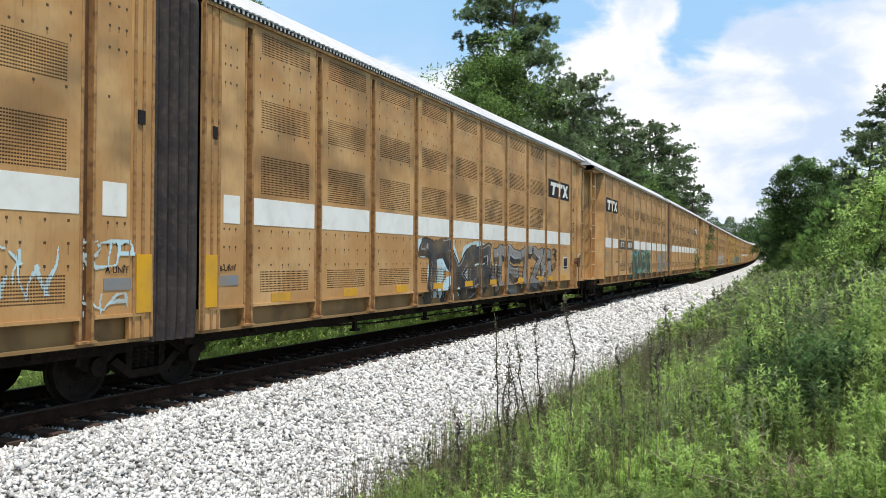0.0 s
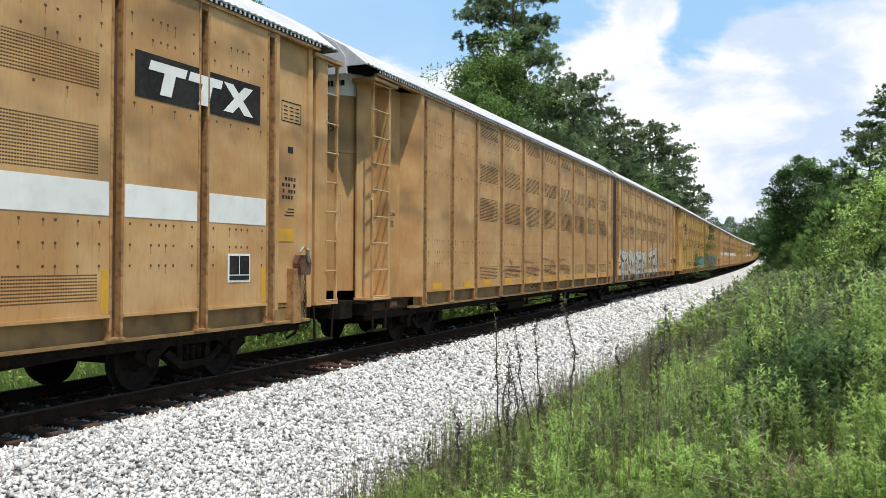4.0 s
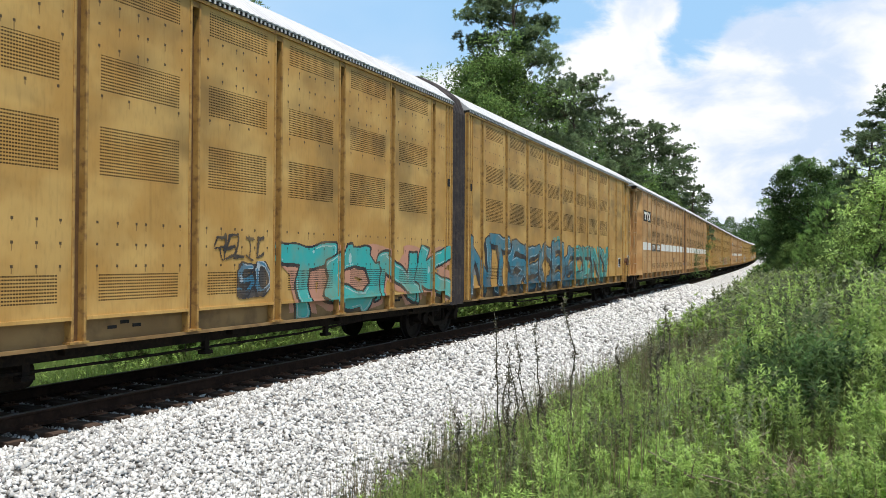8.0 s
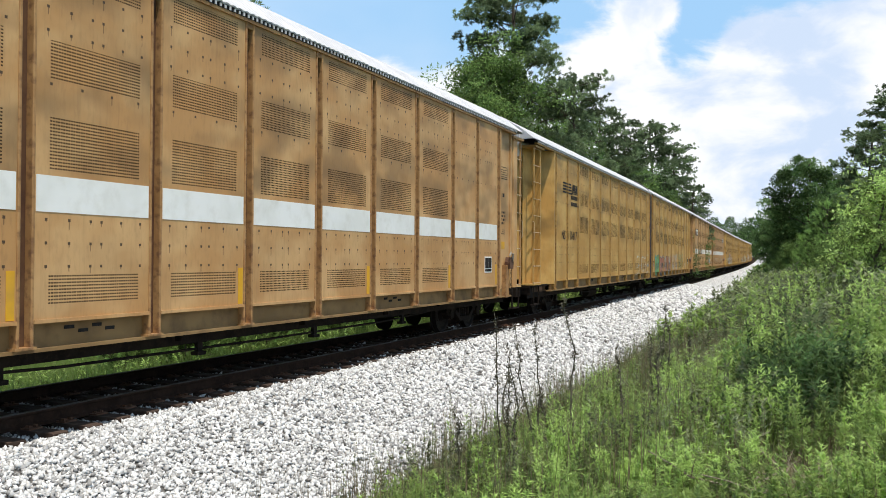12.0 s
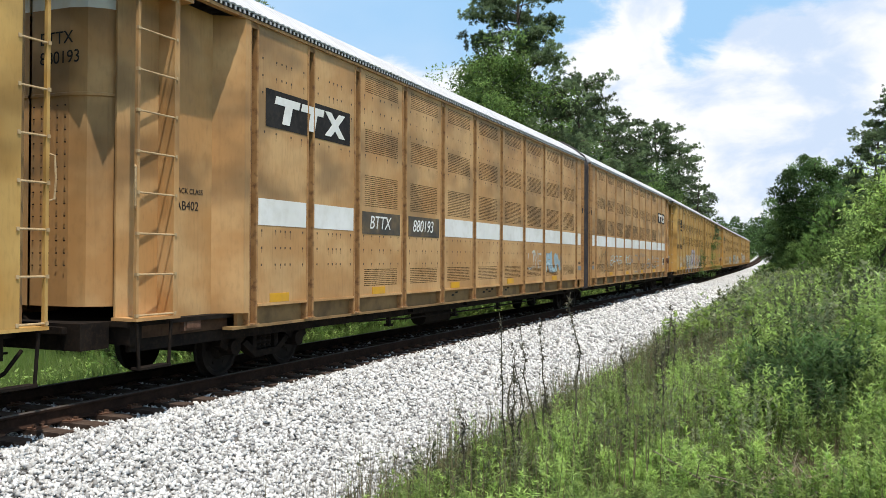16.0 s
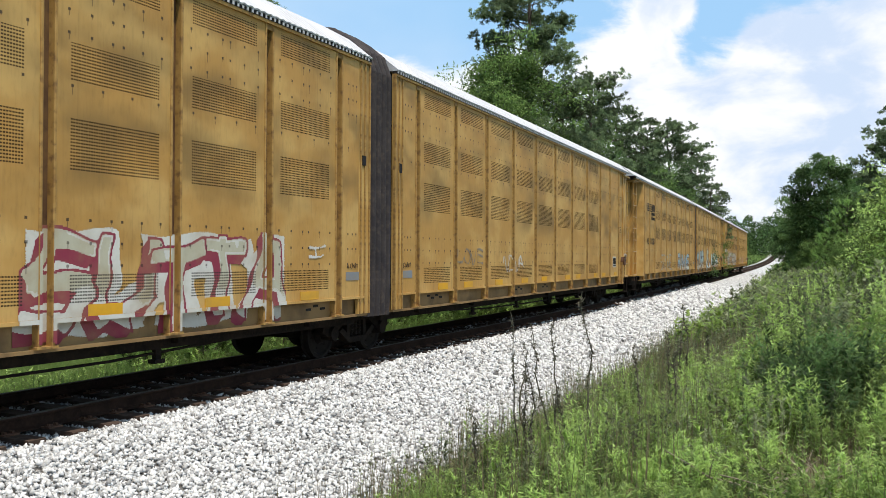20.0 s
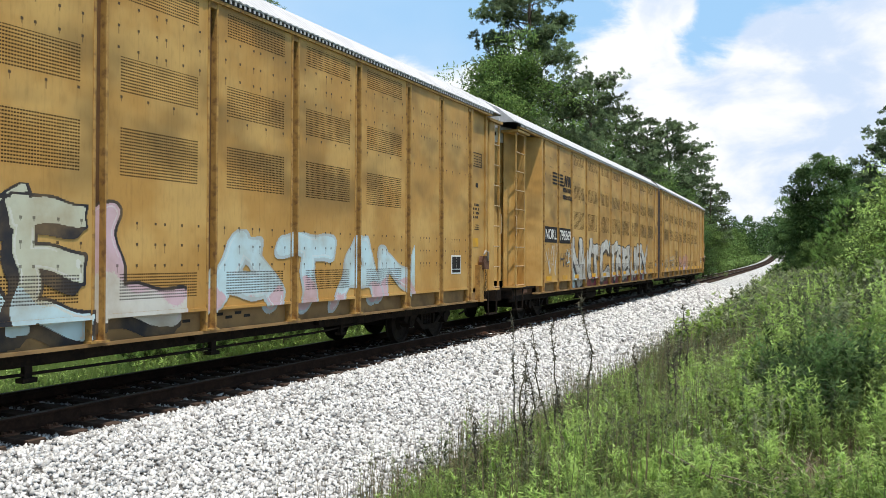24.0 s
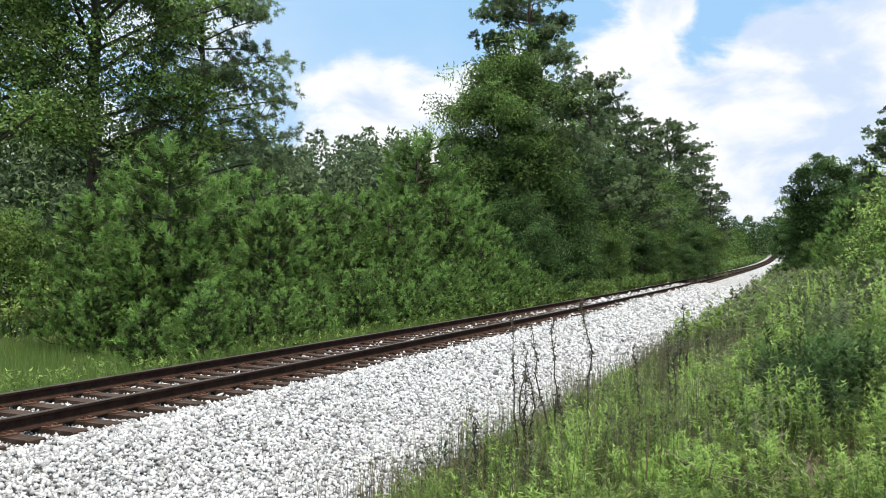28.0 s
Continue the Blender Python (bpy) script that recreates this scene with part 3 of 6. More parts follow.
def side_frame_mesh():
    """Cast truck side: a bridge over both journals with a spring window."""
    g = Geo()
    top = [(-1.16, 0.48), (-1.12, 0.58), (-0.95, 0.62), (-0.55, 0.76), (0.55, 0.76), (0.95, 0.62), (1.12, 0.58), (1.16, 0.48)]
    g.prism(top + [(1.0, 0.40), (0.72, 0.44), (0.42, 0.62), (-0.42, 0.62), (-0.72, 0.44), (-1.0, 0.40)], lambda p, q, s: (s, p, q), -0.07, 0.07)
    g.prism([(-0.62, 0.46), (-0.30, 0.24), (0.30, 0.24), (0.62, 0.46), (0.52, 0.52), (0.26, 0.34), (-0.26, 0.34), (-0.52, 0.52)], lambda p, q, s: (s, p, q), -0.08, 0.08)
    for y in (-0.85, 0.85):
        g.tube((-0.10, y, 0.44), (0.13, y, 0.44), 0.12, n=12)
    g.box(-0.06, 0.06, -0.34, -0.24, 0.34, 0.66).box(-0.06, 0.06, 0.24, 0.34, 0.34, 0.66)
    return g.mesh("side_frame", IRON)


def spring_mesh():
    """One coil spring as a stack of turns on a core."""
    g = Geo()
    prof = [(0.345 + 0.0275 * i, 0.062 if i % 2 else 0.045) for i in range(11)]
    n = 12
    g.v = [(r * math.cos(6.2832 * i / n), r * math.sin(6.2832 * i / n), z) for z, r in prof for i in range(n)]
    g.f = [(j * n + i, j * n + (i + 1) % n, (j + 1) * n + (i + 1) % n, (j + 1) * n + i) for j in range(10) for i in range(n)]
    g.m = [0] * len(g.f)
    return g.mesh("spring", IRON)


LADDER_Y = ((1.00, 1.62, 1.74), (1.24, 1.56, 1.88))


def ladder_meshes(mat, rust, trail):
    """Ladder stand at a corner: post, and under it stile, back plate, head and foot plates. The trailing one has a broad post and a narrow ladder."""
    a, b, c = LADDER_Y[trail]
    post = Geo().prism([(1.16, b), (1.50, b), (1.50, c - 0.03), (1.47, c), (1.16, c)], lambda p, q, s: (p, q, s), 1.03, 5.048)
    back = Geo().prism([(1.12, a), (1.15, a), (1.24, b - 0.002), (1.20, b - 0.002)], lambda p, q, s: (p, q, s), 1.03, 5.048)
    return {"ladder": post.mesh("ladder", mat), "back_plate": back.mesh("back_plate", rust if trail else mat),
            "stile": Geo().box(1.455, 1.50, a - 0.03, a + 0.012, 1.03, 5.048).mesh("stile", mat),
            "foot_plate": Geo().box(1.12, 1.51, a - 0.04, c + 0.01, 0.99, 1.028).mesh("foot_plate", mat),
            "head_plate": Geo().box(1.08, 1.56, a - 0.08, c + 0.16, 5.05, 5.11).mesh("head_plate", mat),
            "grab_iron": Geo().rod([(1.46, a - 0.02, 2.35), (1.52, a - 0.08, 2.38), (1.53, a - 0.09, 2.60), (1.52, a - 0.08, 2.84), (1.46, a - 0.02, 2.87)], [0.013] * 5, 6).mesh("grab_iron", RUNG_PAINT)}


SPRAY = {}


def spray(rgb):
    """Sprayed paint, rubbed and dusty, with the punched holes and bolts of the panel under it."""
    if rgb not in SPRAY:
        n = Nodes("spray_paint")
        c = n.mix(n.math("MULTIPLY", n.step(n.noise(9.0, detail=6.0), 0.45, 0.8), 0.25), rgb, tuple(v * 0.6 + 0.02 for v in rgb))
        c = n.mix(n.math("MULTIPLY", n.step(n.noise(2.0, detail=7.0), 0.36, 0.78), 0.55), c, (0.30, 0.19, 0.08))
        xyz = n.split(n.coords())
        along = n.math("ABSOLUTE", xyz[1])
        y = n.math("SUBTRACT", n.math("MULTIPLY", n.math("FRACT", n.math("DIVIDE", n.math("SUBTRACT", along, WIDE_FROM), WIDE_STEP)), WIDE_STEP), WIDE_STEP / 2)
        wide = n.math("MULTIPLY", n.math("GREATER_THAN", along, WIDE_FROM), n.math("LESS_THAN", along, WIDE_FROM + 8 * WIDE_STEP))
        c = n.mix(n.math("MULTIPLY", n.math("MULTIPLY", slot_mask(n, y, xyz[2]), wide), 0.9), c, (0.022, 0.014, 0.009))
        zero = n.tree.nodes.new("ShaderNodeCombineXYZ").outputs[0]
        c = n.mix(n.math("MULTIPLY", n.math("MULTIPLY", bolt_mask(n, y, xyz[2], WIDE_BOLTS, zero), wide), 0.7), c, (0.035, 0.02, 0.012))
        SPRAY[rgb] = n.done(c, 0.65)
    return SPRAY[rgb]


# the strokes of each letter in a unit cell
GLYPHS = {"A": "00 4a 6a a0|24 84", "B": "00 0a 8a 95 05|95 a3 80 00", "C": "a9 6a 1a 06 03 10 60 a1", "D": "00 0a 6a a7 a3 60 00", "E": "aa 0a 00 a0|05 85", "F": "aa 0a 00|05 85", "G": "a9 4a 07 03 30 a1 a5 55",
          "H": "00 0a|a0 aa|05 a5", "I": "50 5a|0a aa|00 a0", "K": "00 0a|aa 05 a0", "L": "0a 00 a0", "M": "00 0a 54 aa a0", "N": "00 0a a0 aa", "O": "30 03 07 3a 7a a7 a3 70 30", "P": "00 0a 8a a8 95 05",
          "R": "00 0a 8a a8 95 05|55 a0", "S": "a9 3a 07 15 95 a3 70 01", "T": "0a aa|5a 50", "U": "0a 03 30 70 a3 aa", "V": "0a 50 aa", "W": "0a 20 56 80 aa", "X": "00 aa|0a a0", "Y": "0a 55 aa|55 50", "Z": "0a aa 00 a0"}


def strokes_of(letter):
    n = lambda ch: int(ch, 16) / 10.0
    out = []
    for line in GLYPHS[letter].split("|"):
        pts = [(n(q[0]), n(q[1])) for q in line.split()]
        out += list(zip(pts[:-1], pts[1:]))
    return out


def graffiti(unit, side, y0, y1, z0, z1, text, colors, seed, thick=0.5, style="b", label="spray-painted letter"):
    """Sprayed lettering over panels and ribs, each letter laid on as flat strips. colors: fill, lower fill, outline, cloud behind.
    style: b blocky or r round strokes, c a cloud behind, d a deep cast edge, o a broad outline, s a plain swash, t a thin tag."""
    rng = np.random.default_rng(seed)
    cell = 0.0125
    w, h = y1 - y0, z1 - z0
    nu, nv = int(w / cell), int(h / cell)
    u, v = np.meshgrid((np.arange(nu) + 0.5) * cell, (np.arange(nv) + 0.5) * cell, indexing="ij")
    tag = "t" in style
    power = 2.0 if "r" in style or tag else 7.0
    letters = len(text)
    lw = w / letters
    th = 0.023 if tag else thick * 0.185 * min(lw, h * 0.8)
    rim = 0.0 if tag else 0.075 if "o" in style else 0.022 + 0.10 * th
    uu = u + 0.04 * lw * np.sin(v * 5.0 + seed) + 0.03 * np.sin(v * 11.0 + u * 3.0)
    vv = v + 0.035 * h * np.sin(u * 2.9 + 1.7 * seed) + 0.02 * np.sin(u * 8.3)
    layer, owner = np.full(u.shape, -1), np.full(u.shape, -1)
    best = np.full(u.shape, 9.0)
    shapes = []
    pad = th + rim
    for i in rng.permutation(letters):
        if text[i] == " ":
            continue
        lean = rng.uniform(-0.10, 0.16) * (2.0 if tag else 1.0)
        grow = rng.uniform(0.90, 1.06)
        top, low = h - pad - h * rng.uniform(0.0, 0.14), pad + h * rng.uniform(0.0, 0.10)
        x0, x1 = i * lw + pad * 0.55, (i + 1) * lw - pad * 0.55
        mine = np.full(u.shape, 9.0)
        for (ax, ay), (bx, by) in strokes_of(text[i]):
            j = rng.uniform(-0.06, 0.06, 4) * (1.6 if tag else 1.0)
            px, py = x0 + (ax + j[0]) * (x1 - x0) * grow + lean * ay * lw, low + (ay + j[1]) * (top - low)
            qx, qy = x0 + (bx + j[2]) * (x1 - x0) * grow + lean * by * lw, low + (by + j[3]) * (top - low)
            dx, dy = qx - px, qy - py
            ln = math.hypot(dx, dy) + 1e-6
            t = ((uu - px) * dx + (vv - py) * dy) / ln
            across = np.abs((uu - px) * dy - (vv - py) * dx) / ln
            swell = 1.0 if tag else 1.16 - 0.30 * np.clip(t / ln, 0, 1)
            over = np.maximum(np.maximum(-t, t - ln), 0.0)
            d = (across ** power + over ** power) ** (1 / power) * swell
            mine = np.minimum(mine, d)
        shapes.append((i, mine))
        best = np.minimum(best, mine)
    mist = rng.normal(0, 1, u.shape)
    if "s" in style:
        layer[(v < h * (0.72 + 0.16 * np.sin(u * 3.3 + seed) + 0.10 * np.sin(u * 8.9)) + 0.004 * mist) & (u > 0.1 + 0.01 * mist)] = 0
        shapes = []
    border = np.minimum(np.minimum(u, w - u), np.minimum(v, h - v))
    if "c" in style:
        puff = 0.10 * np.sin(u * 3.1 + seed) + 0.07 * np.sin(u * 7.7 + v * 5.0)
        layer[(best < th + 0.20 + puff + 0.004 * mist) & (border > 0.03 + 0.04 * (1 + np.sin(u * 4.0 + seed)) + 0.003 * mist)] = 3
    for i, mine in shapes:
        if tag:
            on = mine < th * (0.8 + 0.35 * np.sin(u * 9.0 + v * 7.0 + seed)) + 0.003 * mist
            layer[on] = 0
            continue
        rings = 9 if "d" in style else 3
        edge = mine < th + rim
        for k in range(1, rings + 1):
            edge[:-k, :-k] |= mine[k:, k:] < th + rim * 0.5
        layer[edge], owner[edge] = 2, i
        body = mine < th
        layer[body], owner[body] = 0, i
        fade = h * (0.34 + 0.10 * np.sin(u * 2.2 + seed) + 0.04 * np.sin(u * 9.0)) + 0.012 * mist
        layer[body & (v < fade)] = 1
        layer[(np.abs(mine - th * 0.78) < 0.010) & body & (np.sin(u * 3.0 + v * 4.0 + seed) > 0.25)] = 4
        cu, cv, ru = (i + rng.uniform(0.2, 0.8)) * lw, rng.uniform(0.45, 0.9) * h, rng.uniform(0.03, 0.07)
        layer[(mine < th * 0.7) & (((u - cu) / ru) ** 2 + ((v - cv) / (ru * 1.8)) ** 2 < 1)] = 4
    colors = tuple(colors) if len(colors) > 4 else tuple(colors) + (tuple(min(0.8, 0.5 * q + 0.34) for q in colors[0]),)
    s = 1 if side > 0 else -1
    ya = y0 + (np.arange(nu) + 0.5) * cell
    place = np.zeros(nu, int)
    for r in RIBS:
        place[np.abs(ya - r) < 0.112] = 2
        place[np.abs(ya - r) < 0.067] = 1
    place[ya > BODY_END - 0.38] = 2
    if side < 0:
        layer, owner = layer[::-1], owner[::-1]
    made = {}
    for j in range(nv):
        za, zb = z0 + j * cell, z0 + (j + 1) * cell
        key = np.where(layer[:, j] >= 0, ((owner[:, j] + 1) * 8 + layer[:, j]) * 4 + place, -1)
        cuts = np.flatnonzero(np.diff(key)) + 1
        for a, b in zip(np.concatenate([[0], cuts]), np.concatenate([cuts, [nu]])):
            code = int(key[a])
            if code < 0 or za < 0.80 or (za < 0.83 and code % 4):
                continue
            lift = 0.002 if "s" not in style else 0.0
            flat = SIDE + 0.006 + lift if za > 1.10 else SIDE + 0.025 + lift if za > 1.055 else SIDE - 0.084 + lift
            x = s * (flat, WEB + 0.006 + lift, SIDE + 0.026 + lift)[code % 4]
            verts, faces, idx = made.setdefault(code // 32, ([], [], []))
            k = len(verts)
            ua, ub = y0 + a * cell, y0 + b * cell
            verts += [(x, ua, za), (x, ub, za), (x, ub, zb), (x, ua, zb)]
            faces.append((k, k + 1, k + 2, k + 3) if s > 0 else (k + 3, k + 2, k + 1, k))
            idx.append(code // 4 % 8)
    paints = [spray(c) for c in colors]
    for who, (verts, faces, idx) in sorted(made.items()):
        name = "graffiti_tag" if tag else "graffiti_cloud" if who == 0 else "graffiti_letter"
        ob = part(name, array_mesh(name, verts, faces, *paints, index=idx), unit, "thin sprayed tag" if tag else "soft cloud of sprayed paint" if who == 0 else label)
        if tag:
            tagged(ob, kind="stuff")


def lettering(unit, side, text, y, z, size, mat, x=None, slant=0.0):
    """Painted characters on a side, starting at y and running to the reader's right."""
    cu = bpy.data.curves.new("lettering", "FONT")
    cu.body, cu.size, cu.extrude, cu.shear = text, size, 0.0015, slant
    cu.materials.append(mat)
    s = 1 if side > 0 else -1
    ob = part("lettering", cu, unit)
    ob.matrix_basis = Matrix(((0, 0, s, s * (SIDE + 0.008 if x is None else x + 0.003)), (s, 0, 0, y), (0, 1, 0, z), (0, 0, 0, 1)))
    return ob


def plate(unit, name, side, y0, y1, z0, z1, mat, lift=0.004, label="", base=None):
    s = 1 if side > 0 else -1
    x = (SIDE if base is None else base) + lift
    a, b = sorted((s * (x - 0.03), s * x))
    return part(name, Geo().box(a, b, y0, y1, z0, z1).mesh(name, mat), unit, label)


MESH = {}
for _style, (_slot, _plain, _bare, _rib, _rust) in PAINT.items():
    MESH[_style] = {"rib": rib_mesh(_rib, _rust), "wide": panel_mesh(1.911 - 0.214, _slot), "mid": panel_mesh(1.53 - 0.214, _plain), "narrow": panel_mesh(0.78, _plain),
                    "post": Geo().box(SIDE - 0.06, SIDE + 0.004, -0.30, 0.07, 0.80, 5.16).mesh("end_post", _bare),
                    "post_flange": Geo().box(SIDE - 0.03, SIDE + 0.022, -0.02, 0.02, 0.80, 5.16).mesh("post_flange", _rib)}
    for _h, _k in ((0, 0.0), (1, TRAIL_SHIFT)):
        MESH[_style][_h] = {"door": (door_mesh(_bare, 1, _k), door_mesh(_bare, -1, _k)), "ladder": ladder_meshes(_bare, SILL_PAINT, _h),
                            "bay": (Geo().box(1.12, 1.46, 2.14, 3.13, 0.98, 5.16).box(1.36, 1.50, 2.02, 2.138, 0.98, 5.16) if _h else Geo().box(1.12, 1.20, 1.742, 2.88, 0.98, 5.16)).mesh("bay_wall", _bare),
                            "corner": Geo().box(1.30, SIDE + 0.004, 3.03, 3.118, 0.975, 5.165).mesh("corner_panel", _plain) if _h else Geo().prism([(1.20, 2.74), (SIDE + 0.02, 3.00), (SIDE + 0.02, 3.118), (1.12, 3.118), (1.12, 2.74)], lambda p, q, s: (p, q, s), 0.98, 5.16).mesh("corner_panel", _plain),
                            "sill": Geo().box(1.40, SIDE - 0.09, 3.0 - 0.9 * _h, BODY_END, 0.78, 1.07).mesh("side_sill", SILL_PAINT),
                            "flange": Geo().box(1.36, SIDE - 0.02, 2.8 - 0.7 * _h, BODY_END, 0.755, 0.795).mesh("sill_flange", SILL_PAINT),
                            "skirt": Geo().box(1.22, 1.27, 1.1 + _k, BODY_END, 0.60, 0.754).mesh("sill_channel", IRON),
                            "eave": eave_mesh(_k).mesh("eave_rail", _rib, BLACK_PAINT, ROOF_WHITE)}
ROOF, CAP, HOOD = (roof_mesh(0.0), roof_mesh(TRAIL_SHIFT)), (cap_mesh(0.0), cap_mesh(TRAIL_SHIFT)), bellows_mesh()
WHEELS, FRAME, SPRING = wheelset_mesh(), side_frame_mesh(), spring_mesh()
BOLSTER = Geo().box(-1.0, 1.0, -0.20, 0.20, 0.42, 0.72).tube((0, 0, 0.70), (0, 0, 0.80), 0.28, n=16).mesh("bolster", IRON)


def beam_mesh(k):
    g = Geo().box(-0.35, 0.35, 0.9 + k, BODY_END + 0.4, 0.62, 0.90).box(-1.38, 1.38, 1.0 + k, 1.2 + k, 0.70, 0.95).box(-1.38, 1.38, 6.4, 6.6, 0.70, 0.92)
    for y in range(9, 22, 3):
        g.box(-1.38, 1.38, y, y + 0.14, 0.66, 0.92)
    return g.box(-1.38, 1.38, 0.95 + k, BODY_END, 0.92, 0.98).mesh("underframe", IRON)


PIPE = Geo().rod([(1.20, 6.8, 0.60), (1.22, 9.0, 0.52), (1.22, 13.0, 0.50), (1.22, 17.0, 0.52), (1.20, 19.2, 0.60)], [0.018] * 5, 6).mesh("brake_pipe", IRON)
HANGER = Geo().box(1.19, 1.25, -0.05, 0.05, 0.44, 0.76).box(1.16, 1.28, -0.09, 0.09, 0.42, 0.47).mesh("pipe_hanger", IRON)
TANK = Geo().tube((0.85, 10.4, 0.46), (0.85, 11.9, 0.46), 0.19, n=14).box(0.80, 0.90, 10.7, 10.8, 0.46, 0.75).box(0.80, 0.90, 11.5, 11.6, 0.46, 0.75).mesh("air_reservoir", IRON)
BEAM = beam_mesh(0.0), beam_mesh(TRAIL_SHIFT)
COUPLER = Geo().box(-0.07, 0.07, 0.12, 1.0, 0.78, 0.94).prism([(-0.16, -0.10), (0.10, -0.16), (0.17, 0.02), (0.10, 0.20), (-0.14, 0.22)], lambda p, q, s: (p, q, s), 0.70, 1.0).mesh("coupler", IRON)
RUNG = [Geo().tube((1.49, a - 0.01, 0), (1.49, b + 0.03, 0), 0.013, n=6).box(1.475, 1.512, b + 0.015, b + 0.05, -0.02, 0.02).box(1.475, 1.512, a - 0.035, a + 0.005, -0.02, 0.02).mesh("rung", RUNG_PAINT) for a, b, c in LADDER_Y]
STEP = Geo().tube((1.47, 0.62, 0.96), (1.47, 0.66, 0.42), 0.022, n=6).tube((1.47, 1.22, 0.96), (1.47, 1.18, 0.42), 0.022, n=6).box(1.36, 1.50, 0.64, 1.20, 0.40, 0.43).mesh("stirrup_step", IRON)
# black filler painted as the shade in the gap between bay and ladder
SLOT = Geo().box(1.05, 1.25, 1.885, 2.015, 0.99, 5.1).mesh("slot_shade", BLACK_PAINT)
BUFFER = Geo().box(-1.1, 1.1, 0.5, 0.95, 0.66, 0.98).box(-0.9, 0.9, 0.42, 0.52, 0.86, 0.94).mesh("end_platform", IRON)
CAR_HOSE = Geo().tube((0.4, 0.3, 0.66), (0.42, 0.05, 0.42), 0.025, n=6).tube((0.42, 0.05, 0.42), (0.36, -0.12, 0.34), 0.025, n=6).mesh("air_hose", IRON)
END_SILL = Geo().box(1.00, 1.30, 1.05, 2.98, 0.76, 0.975).mesh("end_sill", SILL_DARK)
BOX_STEP = Geo().box(1.30, 1.36, 2.0, 2.34, 0.80, 0.96).box(1.36, 1.372, 2.04, 2.30, 0.83, 0.93).mesh("step_box", PLATE_RUST)
HATCH = Geo().box(SIDE - 0.02, SIDE + 0.024, -0.055, 0.055, 3.36, 3.53).mesh("lashing_hole", BLACK_PAINT)
MIRROR = Matrix.Diagonal((-1, 1, 1, 1))


def truck(unit, y):
    t = part("truck", BOLSTER, unit, "grimy cast-iron railway truck", pose(0, y, 0))
    for x in (-0.98, 0.98):
        f = part("side_frame", FRAME, t, at=pose(x, 0, 0))
        for dy in (-0.13, 0.0, 0.13):
            part("spring", SPRING, t, at=pose(x, dy, 0))
    out = []
    for dy in (-0.85, 0.85):
        out.append((part("wheelset", WHEELS, t, "worn steel wheels on an axle", pose(0, dy, 0.42)), dy))
    return out


AXLES = []


def rack_unit(label, style, side, stripe, trail):
    """One half of an articulated car carrier: coupler end at y = 0, hinge end at y = HALF."""
    m = MESH[style]
    e = m[trail]
    k = TRAIL_SHIFT * trail
    unit = tagged(new("autorack_wagon"), label, "railway wagon", "wagons of the train")
    part("underframe", BEAM[trail], unit)
    part("roof", ROOF[trail], unit, "pale corrugated galvanised roof")
    part("roof_end", CAP[trail], unit)
    part("coupler", COUPLER, unit, at=pose(0, k, 0))
    part("end_platform", BUFFER, unit, at=pose(0, k, 0))
    part("air_hose", CAR_HOSE, unit, at=pose(0, k, 0))
    part("air_reservoir", TANK, unit, at=pose(0, 1.5 * trail, 0) if trail else Matrix.Identity(4))
    for d in e["door"]:
        part("end_door", d, unit)
    for sgn in (1, -1):
        base = Matrix.Identity(4) if sgn > 0 else MIRROR
        part("side_sill", e["sill"], unit, at=base)
        part("sill_flange", e["flange"], unit, at=base)
        pipe = part("brake_pipe", PIPE, unit, at=base)
        for y in (8.2, 11.6, 14.6, 17.8):
            part("pipe_hanger", HANGER, pipe, at=pose(0, y, 0))
        part("sill_channel", e["skirt"], unit, at=base)
        part("eave_rail", e["eave"], unit, at=base)
        part("bay_wall", e["bay"], unit, at=base)
        part("corner_panel", e["corner"], unit, at=base)
        ladder = part("ladder", e["ladder"]["ladder"], unit, at=base)
        for piece in ("stile", "back_plate", "foot_plate", "head_plate", "grab_iron"):
            part(piece, e["ladder"][piece], ladder)
        for i in range(9):
            part("rung", RUNG[trail], ladder, at=pose(0, 0, 1.06 + 0.495 * i))
        if trail:
            part("slot_shade", SLOT, unit, at=base)
        if not trail:
            sill = part("end_sill", END_SILL, unit, "dark rusty end sill", base)
            part("step_box", BOX_STEP, sill)
        part("stirrup_step", STEP, unit, at=base @ pose(0, 0.40 + 0.28 * trail, 0))
        part("lashing_hole", HATCH, unit, at=base @ pose(0, BODY_END - 0.20, 0))
        for r in RIBS:
            part("rib", m["rib"], unit, at=base @ pose(0, r, 0))
        for i in range(11):
            if i < 10:
                y = (RIBS[i] + RIBS[i + 1]) / 2
                kind, width = ("mid", 1.53) if i < 2 else ("wide", 1.911)
            else:
                y, kind, width = RIBS[10] + 0.50, "narrow", 0.82
            part("panel", m[kind], unit, at=base @ pose(0, y, 0))
            if stripe and sgn == side and not (stripe == 2 and i in (2, 3)):
                plate(unit, "white_stripe", side, y - width / 2 + 0.125, y + width / 2 - (0.125 if kind != "narrow" else 0.33), 2.24, 2.63, WHITE_PAINT, 0.005)
        post = part("end_post", m["post"], unit, at=base @ pose(0, BODY_END - 0.06, 0))
        for y in (-0.242, -0.10, 0.052):
            part("post_flange", m["post_flange"], post, at=pose(0, y, 0))
    AXLES.append([unit, 4.3, truck(unit, 4.3)])
    if not trail:
        part("bellows", HOOD, unit, "dusty black pleated rubber bellows", pose(0, HALF, 0))
        AXLES.append([unit, HALF, truck(unit, HALF)])
    return unit


